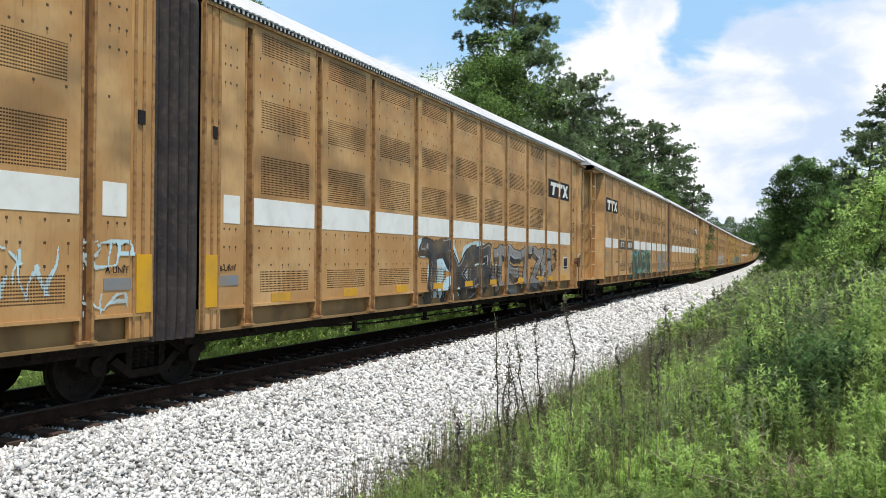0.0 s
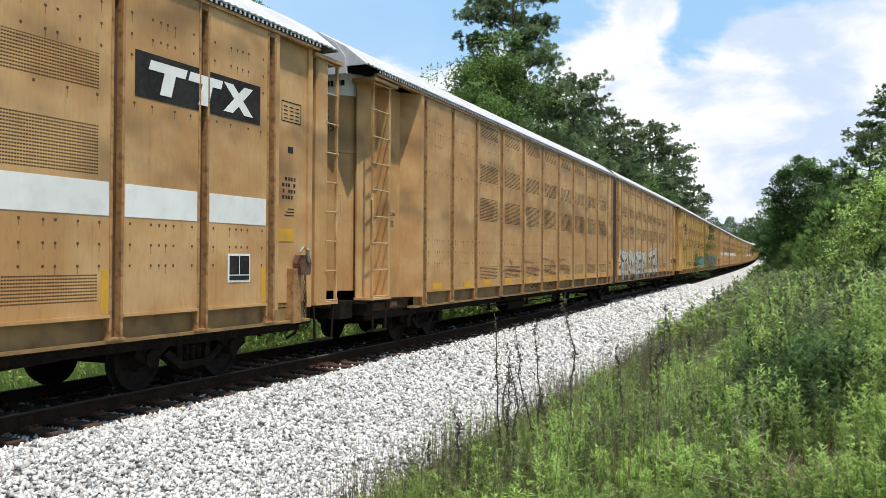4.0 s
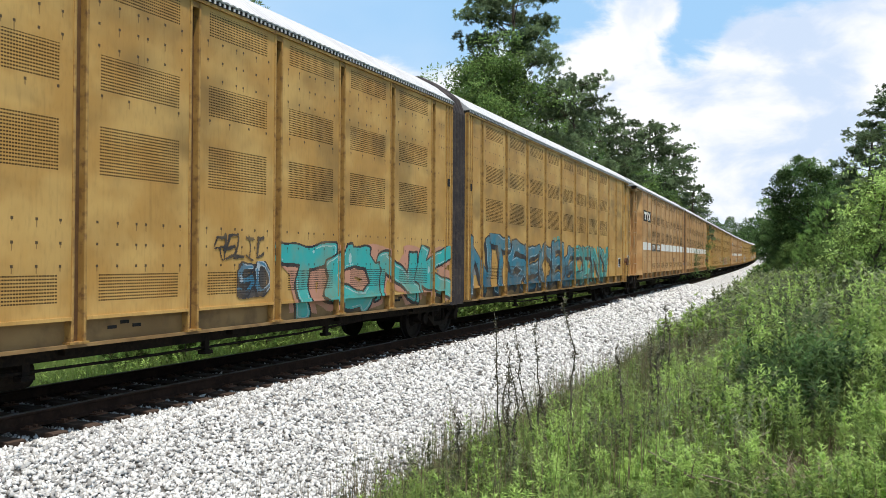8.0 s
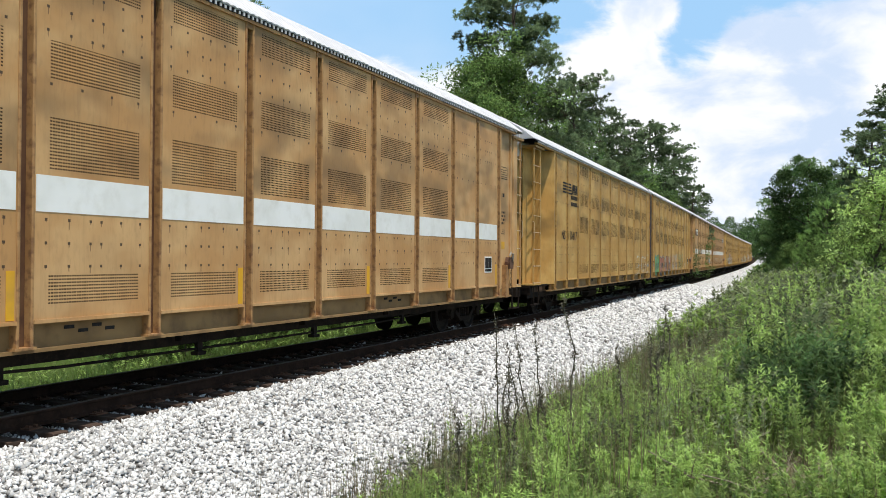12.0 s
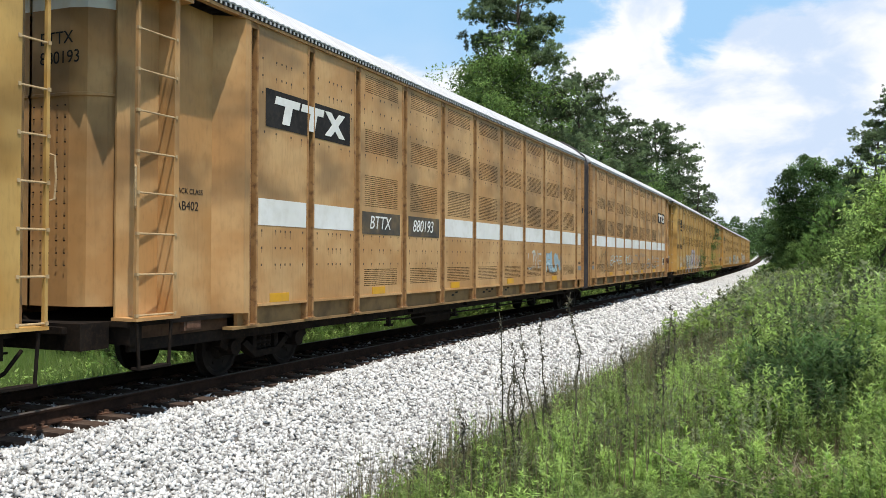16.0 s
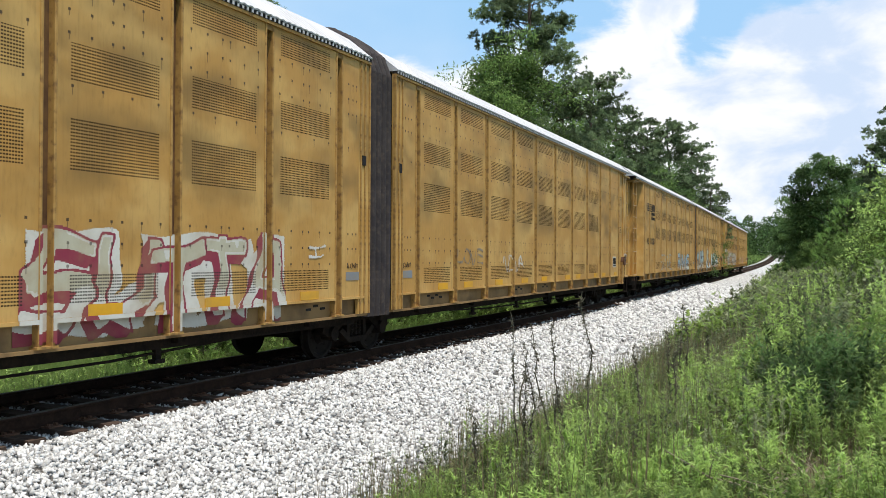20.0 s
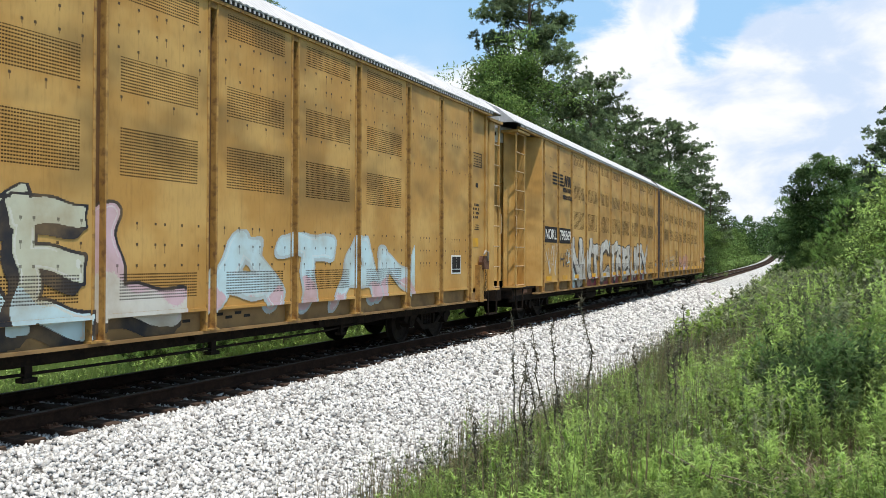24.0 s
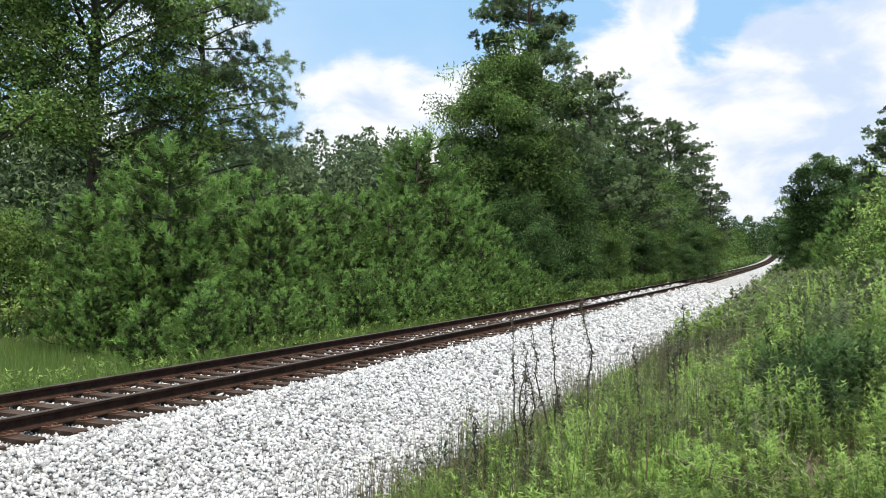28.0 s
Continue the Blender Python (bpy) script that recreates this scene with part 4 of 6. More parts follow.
def block_logo(unit, side, y0, z0):
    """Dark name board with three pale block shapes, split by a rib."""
    w = 2.5
    for a, b in ((y0, RIBS[1] - 0.09), (RIBS[1] + 0.09, y0 + w)):
        plate(unit, "name_board", side, a, b, z0, z0 + 0.56, BLACK_PAINT, 0.006)
    s = 1 if side > 0 else -1
    tee = [(0.20, 0.08), (0.40, 0.08), (0.48, 0.36), (0.66, 0.36), (0.70, 0.48), (0.04, 0.48), (0.0, 0.36), (0.28, 0.36)]
    cross = [(0.0, 0.08), (0.20, 0.08), (0.33, 0.19), (0.46, 0.08), (0.66, 0.08), (0.43, 0.28), (0.66, 0.48), (0.46, 0.48), (0.33, 0.37), (0.20, 0.48), (0.0, 0.48), (0.23, 0.28)]
    for i in range(3):
        a = (y0 + 0.22 + i * 0.72) if s > 0 else (y0 + w - 0.22 - i * 0.72)
        block = Geo().prism(tee if i < 2 else cross, lambda p, q, t: (t, a + s * p, z0 + q), s * (SIDE + 0.006), s * (SIDE + 0.011))
        part("name_block", block.mesh("name_block", WHITE_PAINT), unit)


def stripe_logo(unit, side, y0, z0):
    """Black railway emblem: four running lines into two blocks, with two bars below."""
    s = 1 if side > 0 else -1
    g = Geo()
    x0, x1 = s * (SIDE + 0.003), s * (SIDE + 0.008)
    for i in range(4):
        g.prism([(0.0, 0.10 * i), (1.25 - 0.05 * i, 0.10 * i), (1.25 - 0.05 * i, 0.10 * i + 0.055), (0.0, 0.10 * i + 0.055)], lambda p, q, t: (t, y0 + s * p, z0 + q), x0, x1)
    for k in (0, 0.42):
        g.prism([(1.28 + k, 0.02), (1.40 + k, 0.02), (1.46 + k, 0.36), (1.34 + k, 0.36)], lambda p, q, t: (t, y0 + s * p, z0 + q), x0, x1)
        g.prism([(1.40 + k, 0.36), (1.50 + k, 0.02), (1.60 + k, 0.02), (1.50 + k, 0.36)], lambda p, q, t: (t, y0 + s * p, z0 + q), x0, x1 + s * 0.001)
        g.prism([(1.54 + k, 0.02), (1.62 + k, 0.02), (1.68 + k, 0.36), (1.58 + k, 0.36)], lambda p, q, t: (t, y0 + s * p, z0 + q), x0, x1 + s * 0.002)
    for i, n in enumerate((7, 8)):
        for k in range(n):
            a = 1.12 + k * 0.14
            g.prism([(a, -0.16 - 0.22 * i), (a + 0.10, -0.16 - 0.22 * i), (a + 0.10, -0.03 - 0.22 * i), (a, -0.03 - 0.22 * i)], lambda p, q, t: (t, y0 + s * p, z0 + q), x0, x1)
    part("railway_emblem", g.mesh("railway_emblem", BLACK_PAINT), unit)


def inspection(unit, side):
    plate(unit, "data_panel", side, RIBS[0] + 0.5, RIBS[0] + 1.0, 1.42, 1.82, WHITE_PAINT, 0.006, "white-bordered inspection stencil")
    for k in range(2):
        plate(unit, "data_bar", side, RIBS[0] + 0.53 + 0.23 * k, RIBS[0] + 0.74 + 0.23 * k, 1.53, 1.79, BLACK_PAINT, 0.011)
    plate(unit, "data_bar", side, RIBS[0] + 0.53, RIBS[0] + 0.97, 1.45, 1.51, BLACK_PAINT, 0.011)


def small_marks(unit, side, half, yellow, seed):
    """Data stencils, reflector strips and repair patches of one side."""
    rng = random.Random(seed)
    s = 1 if side > 0 else -1
    grey = spray((0.20, 0.22, 0.24))
    gold = spray((0.66, 0.34, 0.015))
    z = 1.42
    plate(unit, "data_panel", side, RIBS[10] + 0.24, RIBS[10] + 0.66, z - 0.04, z + 0.10, grey, 0.006)
    if half:
        inspection(unit, side)
    if yellow == 1:
        for i in range(0, 10, 2):
            a = RIBS[i] + 0.13
            plate(unit, "reflector_strip", side, a, a + 0.10, 1.11, 1.62, gold, 0.006)
    elif yellow == 2:
        for i in range(0, 10, rng.choice((1, 2))):
            a = RIBS[i] + rng.uniform(0.25, 0.9)
            plate(unit, "reflector_strip", side, a, a + 0.5, 1.105, 1.235, gold, 0.012)
    if seed in (0, 1, 4, 5):
        plate(unit, "corner_strip", side, BODY_END - 0.27, BODY_END - 0.02, 1.10, 1.80, gold, 0.027)
    for k in range(rng.randint(2, 4)):
        a = rng.choice(RIBS[3:10]) + rng.uniform(0.2, 1.2)
        w = rng.uniform(0.3, 0.6)
        g = Geo()
        for j in range(rng.randint(2, 4)):
            zz = 0.92 + 0.05 * (j % 2)
            g.box(*sorted((s * (SIDE - 0.10), s * (SIDE - 0.084))), a + j * 0.2, a + j * 0.2 + 0.14, zz, zz + 0.04)
        tagged(part("stencil_bars", g.mesh("stencil_bars", BLACK_PAINT), unit), kind="stuff")
    if half == 0:
        lettering(unit, side, "RACK CLASS", 1.98, 2.62, 0.10, BLACK_PAINT, 1.20)
        lettering(unit, side, "AB402", 2.0, 2.40, 0.17, BLACK_PAINT, 1.20)
    else:
        bars = Geo()
        x = sorted((s * 1.456, s * 1.464))
        for j in range(4):
            for i in range(5):
                a = 2.45 + 0.075 * i
                if (i + 2 * j) % 5:
                    bars.box(*x, a, a + 0.055 - 0.015 * ((i + j) % 2), 2.68 + 0.095 * j, 2.735 + 0.095 * j)
        for j in range(3):
            bars.box(*x, 2.48, 2.75 - 0.05 * j, 2.42 + 0.05 * j, 2.435 + 0.05 * j)
        for a, b, c, d in ((2.30, 2.84, 3.88, 3.895), (2.30, 2.84, 4.185, 4.20), (2.30, 2.315, 3.88, 4.20), (2.825, 2.84, 3.88, 4.20), (2.52, 2.66, 3.40, 3.50)):
            bars.box(*x, a, b, c, d)
        for j in range(4):
            for i in range(3):
                bars.box(*x, 2.36 + 0.16 * i, 2.46 + 0.16 * i, 3.93 + 0.06 * j, 3.945 + 0.06 * j)
        tagged(part("stencil_bars", bars.mesh("stencil_bars", BLACK_PAINT), unit), kind="stuff")
    plate(unit, "warning_label", side, 1.78 + 0.72 * half, 2.18 + 0.72 * half, 1.75 + 0.27 * half, 1.95 + 0.27 * half, gold, 0.006, "yellow warning label", 1.18 + 0.28 * half)


def hand_brake(unit, side, paint):
    """Brake stand at the corner: post, gear housing with a lever, and a chain hanging down."""
    s = 1 if side > 0 else -1
    g = Geo().box(*sorted((s * 1.455, s * 1.58)), 2.44, 2.66, 0.75, 1.60)
    stand = part("brake_stand", g.mesh("brake_stand", paint), unit)
    box = Geo().prism([(-0.13, -0.16), (0.13, -0.16), (0.16, 0.02), (0.10, 0.15), (-0.10, 0.15), (-0.16, 0.02)], lambda p, q, t: (t, 2.40 + p, 1.66 + q), s * 1.50, s * 1.64)
    part("gear_housing", box.mesh("gear_housing", PLATE_RUST), stand, "rusty hand brake gear housing")
    part("lever", Geo().rod(((s * 1.64, 2.34, 1.70), (s * 1.68, 2.42, 1.90), (s * 1.66, 2.52, 1.93), (s * 1.64, 2.58, 1.84)), (0.025, 0.030, 0.032, 0.02), 8).mesh("lever", BRIGHT_STEEL), stand, "pale worn brake lever")
    for i in range(9):
        z = 1.46 - 0.075 * i
        d = 0.018
        ring = [(s * 1.62 + (d if i % 2 else 0) * math.cos(a), 2.40 + (0 if i % 2 else d) * math.cos(a), z + 0.045 * math.sin(a)) for a in (0, 1.05, 2.09, 3.14, 4.19, 5.24, 6.28)]
        part("chain_link", Geo().rod(ring, [0.007] * 7, 4).mesh("chain_link", IRON), stand)
    return stand


CREAM, INK, SILVER, TEAL, BLUE, RED = (0.60, 0.58, 0.52), (0.02, 0.02, 0.025), (0.37, 0.37, 0.36), (0.03, 0.36, 0.34), (0.035, 0.16, 0.26), (0.42, 0.06, 0.05)
SKY, GREEN, WINE = (0.30, 0.44, 0.52), (0.03, 0.26, 0.17), (0.24, 0.03, 0.055)
TAN_LABEL, YEL_LABEL = "tan ribbed steel car-carrying wagon with slotted panels", "yellow ribbed steel car-carrying wagon with slotted panels"
GREY, DARK, PALE, DUST, ROSE, SALMON, LEAF, DEEP, BRICK = (0.24, 0.24, 0.24), (0.05, 0.05, 0.055), (0.50, 0.66, 0.70), (0.25, 0.2, 0.14), (0.60, 0.42, 0.46), (0.50, 0.24, 0.16), (0.07, 0.30, 0.09), (0.012, 0.075, 0.062), (0.36, 0.13, 0.08)
LILAC, AQUA, NAVY = (0.45, 0.38, 0.47), (0.06, 0.42, 0.38), (0.03, 0.05, 0.10)


def one(c):
    return c, c, c, c


# for each pair: paint, stripe, marking, reporting mark, strips, and the sprayed pieces of its leading and trailing half
PAIRS = (
    ("tan", 1, "blocks", "", 2, [(18.9, 21.2, 1.30, 1.95, "SNOW", one(PALE), .2, "t"), (21.5, 22.3, 1.62, 1.98, "RIP", one(PALE), .2, "t"), (21.5, 22.2, 1.10, 1.36, "NA", one(PALE), .2, "t")],
     [(11.2, 15.8, 0.80, 2.22, "TXB", (DARK, INK, INK, PALE), .66, "bcd"), (10.5, 11.45, 1.10, 1.66, "TUFF", (GREY, DARK, INK, GREY), .5, "bc"), (5.7, 11.1, 0.80, 2.16, "TETZS", (GREY, (0.20, 0.20, 0.20), INK, DARK), .62, "bd"), (5.05, 5.95, 1.70, 2.10, "OVERB", one(INK), .1, "t"), (5.1, 5.7, 1.38, 1.68, "WORF", one(INK), .1, "t")]),
    ("tan", 1, "blocks", "BTTX 880169", 1, [(3.4, 4.6, 1.3, 2.1, "DETS", one(GREY), .18, "t"), (5.7, 7.3, 0.9, 2.2, "ER", one(DARK), .2, "t"), (7.4, 8.1, 1.3, 2.2, "NT", one(DUST), .2, "t"), (8.1, 8.8, 1.5, 1.95, "DUB", one(DUST), .16, "t"), (8.9, 9.5, 1.12, 1.36, "CRIS", one(INK), .1, "t"), (9.75, 15.5, 0.80, 2.28, "EMPS", (DEEP, DEEP, AQUA, NAVY, (0.55, 0.55, 0.30)), .95, "rco"), (17.8, 21.5, 0.80, 2.20, "DAWT", ((0.30, 0.29, 0.24), (0.27, 0.26, 0.23), (0.13, 0.12, 0.10), GREY), .8, "b")],
     [(14.3, 15.2, 1.45, 1.7, "UN", one(SKY), .2, "t")]),
    ("tan", 0, "", "", 2, [(17.9, 18.9, 1.5, 2.1, "GH", one(BRICK), .11, "t"), (8.0, 15.0, 1.4, 1.8, "OLDLINE", one(BRICK), .1, "t")],
     [(13.7, 22.2, 0.80, 2.20, "STAYZEAL", (CREAM, (0.50, 0.49, 0.46), INK, CREAM), .62, "rcd"), (20.8, 21.4, 2.12, 2.40, "WIT", one(BRICK), .1, "t"), (9.9, 13.4, 0.80, 2.42, "TEU", (CREAM, (0.50, 0.49, 0.46), INK, CREAM), .72, "bcd"), (10.1, 13.0, 1.28, 1.72, "SOCCER", one(RED), .2, "t"), (8.7, 9.8, 1.6, 1.9, "TASER", one(DUST), .1, "t"), (7.2, 8.1, 1.6, 2.0, "LUSH", one(DUST), .1, "t")]),
    ("yellow", 0, "lines", "NS 110579", 0, [(14.35, 15.5, 1.72, 2.12, "RELIC", one(INK), .18, "t"), (14.85, 15.65, 1.15, 1.72, "SO", (BLUE, DARK, INK, DARK), .5, "rc"), (15.8, 22.5, 0.80, 2.06, "TONK", (TEAL, AQUA, INK, SALMON), .86, "bc")],
     [(12.1, 22.4, 0.80, 2.42, "NTSEOBS", ((0.03, 0.17, 0.24), (0.02, 0.11, 0.17), INK, (0.05, 0.20, 0.26)), .62, "bd"), (6.4, 12.4, 0.80, 2.28, "CDNY", ((0.02, 0.25, 0.24), (0.015, 0.17, 0.17), INK, AQUA), .66, "bcd"), (13.9, 14.9, 2.25, 2.50, "PUSH", one(TEAL), .1, "t")]),
    ("tan", 1, "blocks", "BTTX 880229", 1, [(16.1, 16.9, 1.6, 1.85, "MARTIN", one(INK), .1, "t")], []),
    ("yellow", 0, "lines", "NS 110417", 0, [(18.5, 22.2, 1.0, 2.0, "SHORE", one(CREAM), .24, "t")],
     [(19.9, 21.7, 0.85, 2.08, "YO", (LEAF, (0.12, 0.36, 0.10), INK, TEAL), .85, "rc"), (14.4, 19.8, 0.80, 2.0, "SOUTH", (BRICK, (0.40, 0.19, 0.10), INK, (0.34, 0.40, 0.40)), .86, "bcd"), (10.8, 14.0, 1.05, 2.15, "PALM", (YEL_PALE, YEL_PALE, BRICK, (0.38, 0.36, 0.30)), .5, "bc"), (7.2, 10.3, 1.5, 2.15, "HUMANS", one(GREEN), .1, "t"), (7.6, 9.8, 1.1, 1.5, "SPARE", one(GREEN), .1, "t"), (5.4, 6.5, 1.15, 1.5, "MO", one(CREAM), .1, "t"), (5.6, 6.4, 1.7, 2.4, "Y", one(CREAM), .1, "t")]),
    ("tan", 1, "blocks", "BTTX 880193", 2, [(16.2, 17.5, 1.45, 2.0, "LINE", one(CREAM), .14, "t"), (18.0, 19.6, 1.35, 2.0, "RUN", (SKY, PALE, SKY, SKY), .5, "r")],
     [(19.4, 21.0, 1.2, 2.1, "NOB", one((0.09, 0.08, 0.05)), .14, "t"), (13.6, 18.9, 1.5, 1.95, "BARS MOON", one(PALE), .16, "t"), (10.0, 13.2, 1.1, 2.05, "DOS", one(GREY), .2, "t"), (5.6, 9.6, 1.3, 1.9, "SKIES", one(SKY), .16, "t")]),
    ("yellow", 0, "lines", "NOKL 798457", 2, [(4.9, 6.2, 1.62, 1.98, "ALWAYS", one(CREAM), .14, "t"), (4.85, 6.25, 1.22, 1.56, "SOMEONE", one(CREAM), .14, "t"), (6.9, 7.95, 1.45, 1.9, "POINT", one(CREAM), .14, "t"), (8.45, 11.8, 0.80, 2.08, "UNDO", ((0.55, 0.57, 0.50), LILAC, INK, CREAM), .62, "bcd"), (11.9, 15.1, 0.80, 2.46, "WEEK", (LILAC, (0.56, 0.56, 0.52), INK, CREAM), .62, "bcd"), (15.5, 20.1, 0.82, 2.12, "SUTTA", ((0.46, 0.43, 0.32), CREAM, WINE, CREAM), .55, "bcd"), (20.7, 21.2, 1.75, 1.98, "I", one(CREAM), .2, "t")],
     [(18.0, 19.6, 1.6, 2.0, "LOVE", one(DUST), .18, "t"), (15.0, 16.6, 1.4, 1.85, "NOVA", one(CREAM), .16, "t")]),
    ("yellow", 0, "lines", "NS 110283", 0, [(8.0, 12.0, 1.1, 2.0, "STOVE", one(SKY), .3, "t"), (14.5, 19.5, 1.0, 2.1, "RANGE", (SKY, CREAM, INK, SKY), .6, "b")],
     [(17.7, 22.3, 0.80, 2.36, "CUFE", ((0.30, 0.43, 0.46), (0.52, 0.42, 0.30), INK, PALE), .82, "bd"), (14.0, 15.95, 0.80, 2.52, "KE", ((0.52, 0.52, 0.40), PALE, INK, PALE), .72, "bd"), (12.5, 13.95, 0.80, 2.52, "L", (ROSE, CREAM, INK, ROSE), .8, "rd"), (6.0, 12.1, 0.85, 2.16, "ATAN", (PALE, ROSE, (0.42, 0.50, 0.52), SKY), .82, "r")]),
    ("yellow", 0, "lines", "NOKL 798369", 2, [(3.5, 4.7, 1.25, 2.2, "NAY", one(CREAM), .14, "t"), (5.0, 6.0, 1.5, 2.0, "HWC", one(DARK), .16, "t"), (5.7, 6.2, 1.6, 2.1, "OS", one(PALE), .1, "t"), (6.2, 7.2, 0.80, 1.95, "O", one(PALE), .4, "s"), (7.0, 19.4, 0.80, 1.28, "L", one(WINE), .4, "s"), (11.6, 12.4, 1.9, 2.5, "O", one(SKY), .9, "s"), (6.2, 19.8, 0.80, 2.46, "NWTCTRBURY", ((0.54, 0.53, 0.49), (0.44, 0.43, 0.40), INK, SKY), .72, "bd")],
     [(17.6, 21.2, 1.02, 1.92, "GUTS", (YEL_PALE, YEL_PALE, GREY, CREAM), .5, "b"), (16.1, 17.2, 1.75, 2.25, "BURY", one(INK), .14, "t"), (16.2, 16.9, 1.35, 1.7, "GIST", one(INK), .14, "t"), (11.6, 15.5, 0.98, 2.0, "MS", (SALMON, ROSE, (0.25, 0.12, 0.10), CREAM), .95, "b")]),
)
UNITS = []


def build_train():
    for k, (style, stripe, logo, marks, yellow, lead, trail) in enumerate(PAIRS):
        for half, pieces in ((0, lead), (1, trail)):
            side = 1 if half == 0 else -1
            label = TAN_LABEL if style == "tan" else YEL_LABEL
            if stripe:
                label = label.replace("slotted panels", "a white stripe")
            if any("t" not in p[7] for p in pieces):
                label += " and graffiti"
            named = marks and half == 0
            unit = rack_unit(label, style, side, (2 if named and logo == "blocks" else 1) if stripe else 0, half)
            if logo == "blocks" and not (half and k == 4):
                block_logo(unit, side, 3.52, 3.70)
            elif logo == "lines" and half == 0:
                stripe_logo(unit, side, 4.15, 3.95)
            if named:
                word, number = marks.split()
                if logo == "blocks":
                    for t, r in ((word, RIBS[2]), (number, RIBS[3])):
                        plate(unit, "number_board", side, r + 0.20, r + 1.72, 2.20, 2.60, spray((0.055, 0.048, 0.040)), 0.005)
                        lettering(unit, side, t, r + (0.46 if t == word else 0.38), 2.30, 0.34, WHITE_PAINT, slant=0.22)
                elif k == 9:
                    for a, b, t in ((3.34, 4.65, word), (4.87, 6.18, number)):
                        plate(unit, "number_board", side, a, b, 2.22, 2.68, BLACK_PAINT, 0.005)
                        lettering(unit, side, t, a + 0.08, 2.32, 0.42, WHITE_PAINT)
                else:
                    lettering(unit, side, word, 4.0 if len(word) == 2 else 3.5, 2.42, 0.42, BLACK_PAINT)
                    lettering(unit, side, number, 4.88, 2.42, 0.42, BLACK_PAINT)
            lettering(unit, side, "B-UNIT" if half else "A-UNIT", RIBS[10] + (0.26 if side > 0 else 0.66), 1.58, 0.11, BLACK_PAINT)
            if half == 0:
                words = marks.split() if marks else ("BTTX", "880145") if style == "tan" else ("NS", "110562")
                for i, t in enumerate(words):
                    ob = lettering(unit, side, t, 0.0, 0.0, 0.22, BLACK_PAINT)
                    ob.matrix_basis = Matrix(((1, 0, 0, 0.16), (0, 0, -1, 0.732), (0, 1, 0, 4.36 - 0.24 * i), (0, 0, 0, 1)))
                note = Geo()
                for j in range(9):
                    note.box(0.10 + 0.105 * j, 0.18 + 0.105 * j - 0.03 * (j in (2, 6)), 0.728, 0.736, 4.95, 5.05)
                tagged(part("height_notice", note.mesh("height_notice", BLACK_PAINT), unit), "black notice on the white door head", kind="stuff")
                rivets = Geo()
                for a in range(5):
                    for c in range(14):
                        rivets.box(0.06 + 0.13 * a, 0.08 + 0.13 * a, 0.728, 0.737, 1.65 + 0.15 * c, 1.666 + 0.15 * c)
                tagged(part("rivets", rivets.mesh("rivets", IRON), unit), kind="stuff")
            small_marks(unit, side, half, yellow, k * 2 + half)
            if half == 1:
                hand_brake(unit, side, PAINT[style][3])
            for i, (y0, y1, z0, z1, text, colors, thick, style_) in enumerate(pieces):
                graffiti(unit, side, y0, y1, z0, z1, text, colors, 100 + k * 20 + half * 10 + i, thick, style_)
            UNITS.append((unit, k, half))


build_train()


def along(s_from, s_to):
    """The pose of a wagon whose coupler is at s_from and whose hinge is at s_to."""
    a, b = on_track(s_from), on_track(s_to)
    w = (b - a).normalized()
    u = Vector((w.y, -w.x, 0)).normalized()
    n = u.cross(w)
    return Matrix(((u.x, w.x, n.x, a.x), (u.y, w.y, n.y, a.y), (u.z, w.z, n.z, a.z), (0, 0, 0, 1)))


LATE = ((0, 1, 2, 3, 6, 7, 9, 10, 12, 16, 18, 20, 25, 28), (-0.158, -0.134, -0.130, -0.096, -0.020, 0.013, 0.041, 0.055, 0.068, 0.060, 0.062, 0.054, -0.011, -0.050))


def coupling(k, t):
    """Where the coupling behind pair k stands at t seconds; the train's pace wavers a little."""
    return HEAD - SPEED * (t + float(np.interp(t, *LATE))) - (9 - k) * PITCH


def motions():
    place = {}
    for unit, k, half in UNITS:
        rows = []
        for i in range(57):
            c = coupling(k - 1 + half, i / 2)
            rows.append((i / 2, along(c, c + HALF) if half == 0 else along(c, c - HALF + TRAIL_SHIFT) @ pose(0, -TRAIL_SHIFT, 0)))
        walk(unit, rows)
        place[unit.name] = (k, half)
    for unit, y, sets in AXLES:
        k, half = place[unit.name]
        sign = 1 if half == 0 else -1
        start = coupling(k - 1 + half, 0) + sign * y
        first = max(0.0, min(28.0, (start - 45.0) / SPEED))
        last = max(0.0, min(28.0, (start + 4.0) / SPEED))
        for ob, dy in sets:
            rows = []
            a, b = int(first * 30), int(last * 30)
            for f in sorted({0, *range(a, b + 1), 840}):
                g = min(max(f, a), b)
                turn = math.degrees((g - a) / 30 * SPEED / 0.42) * sign
                rows.append((f / 30, pose(0, dy, 0.42, turn % 360)))
            walk(ob, rows)


# ---- trees and plants ----
def blades(rng, base, way, length, width, bend=0.0, broad=False, flat=0.0):
    """Pointed leaves from arrays of roots (n, 3), directions, lengths and widths: narrow ones taper from the root, broad ones are widest half way."""
    n = len(base)
    side = np.cross(way, rng.normal(size=(n, 3)) * (1 - flat) + np.array([0, 0, 1.7 * flat]))
    side /= np.linalg.norm(side, axis=1)[:, None] + 1e-9
    side *= (width * 0.5)[:, None]
    tip = base + way * length[:, None]
    tip[:, 2] -= bend * length
    if broad:
        mid = base + way * (length * 0.5)[:, None]
        return np.stack([base, mid + side, tip, mid - side], 1).reshape(-1, 3), np.arange(n * 4).reshape(n, 4)
    return np.stack([base - side, base + side, tip], 1).reshape(-1, 3), np.arange(n * 3).reshape(n, 3)


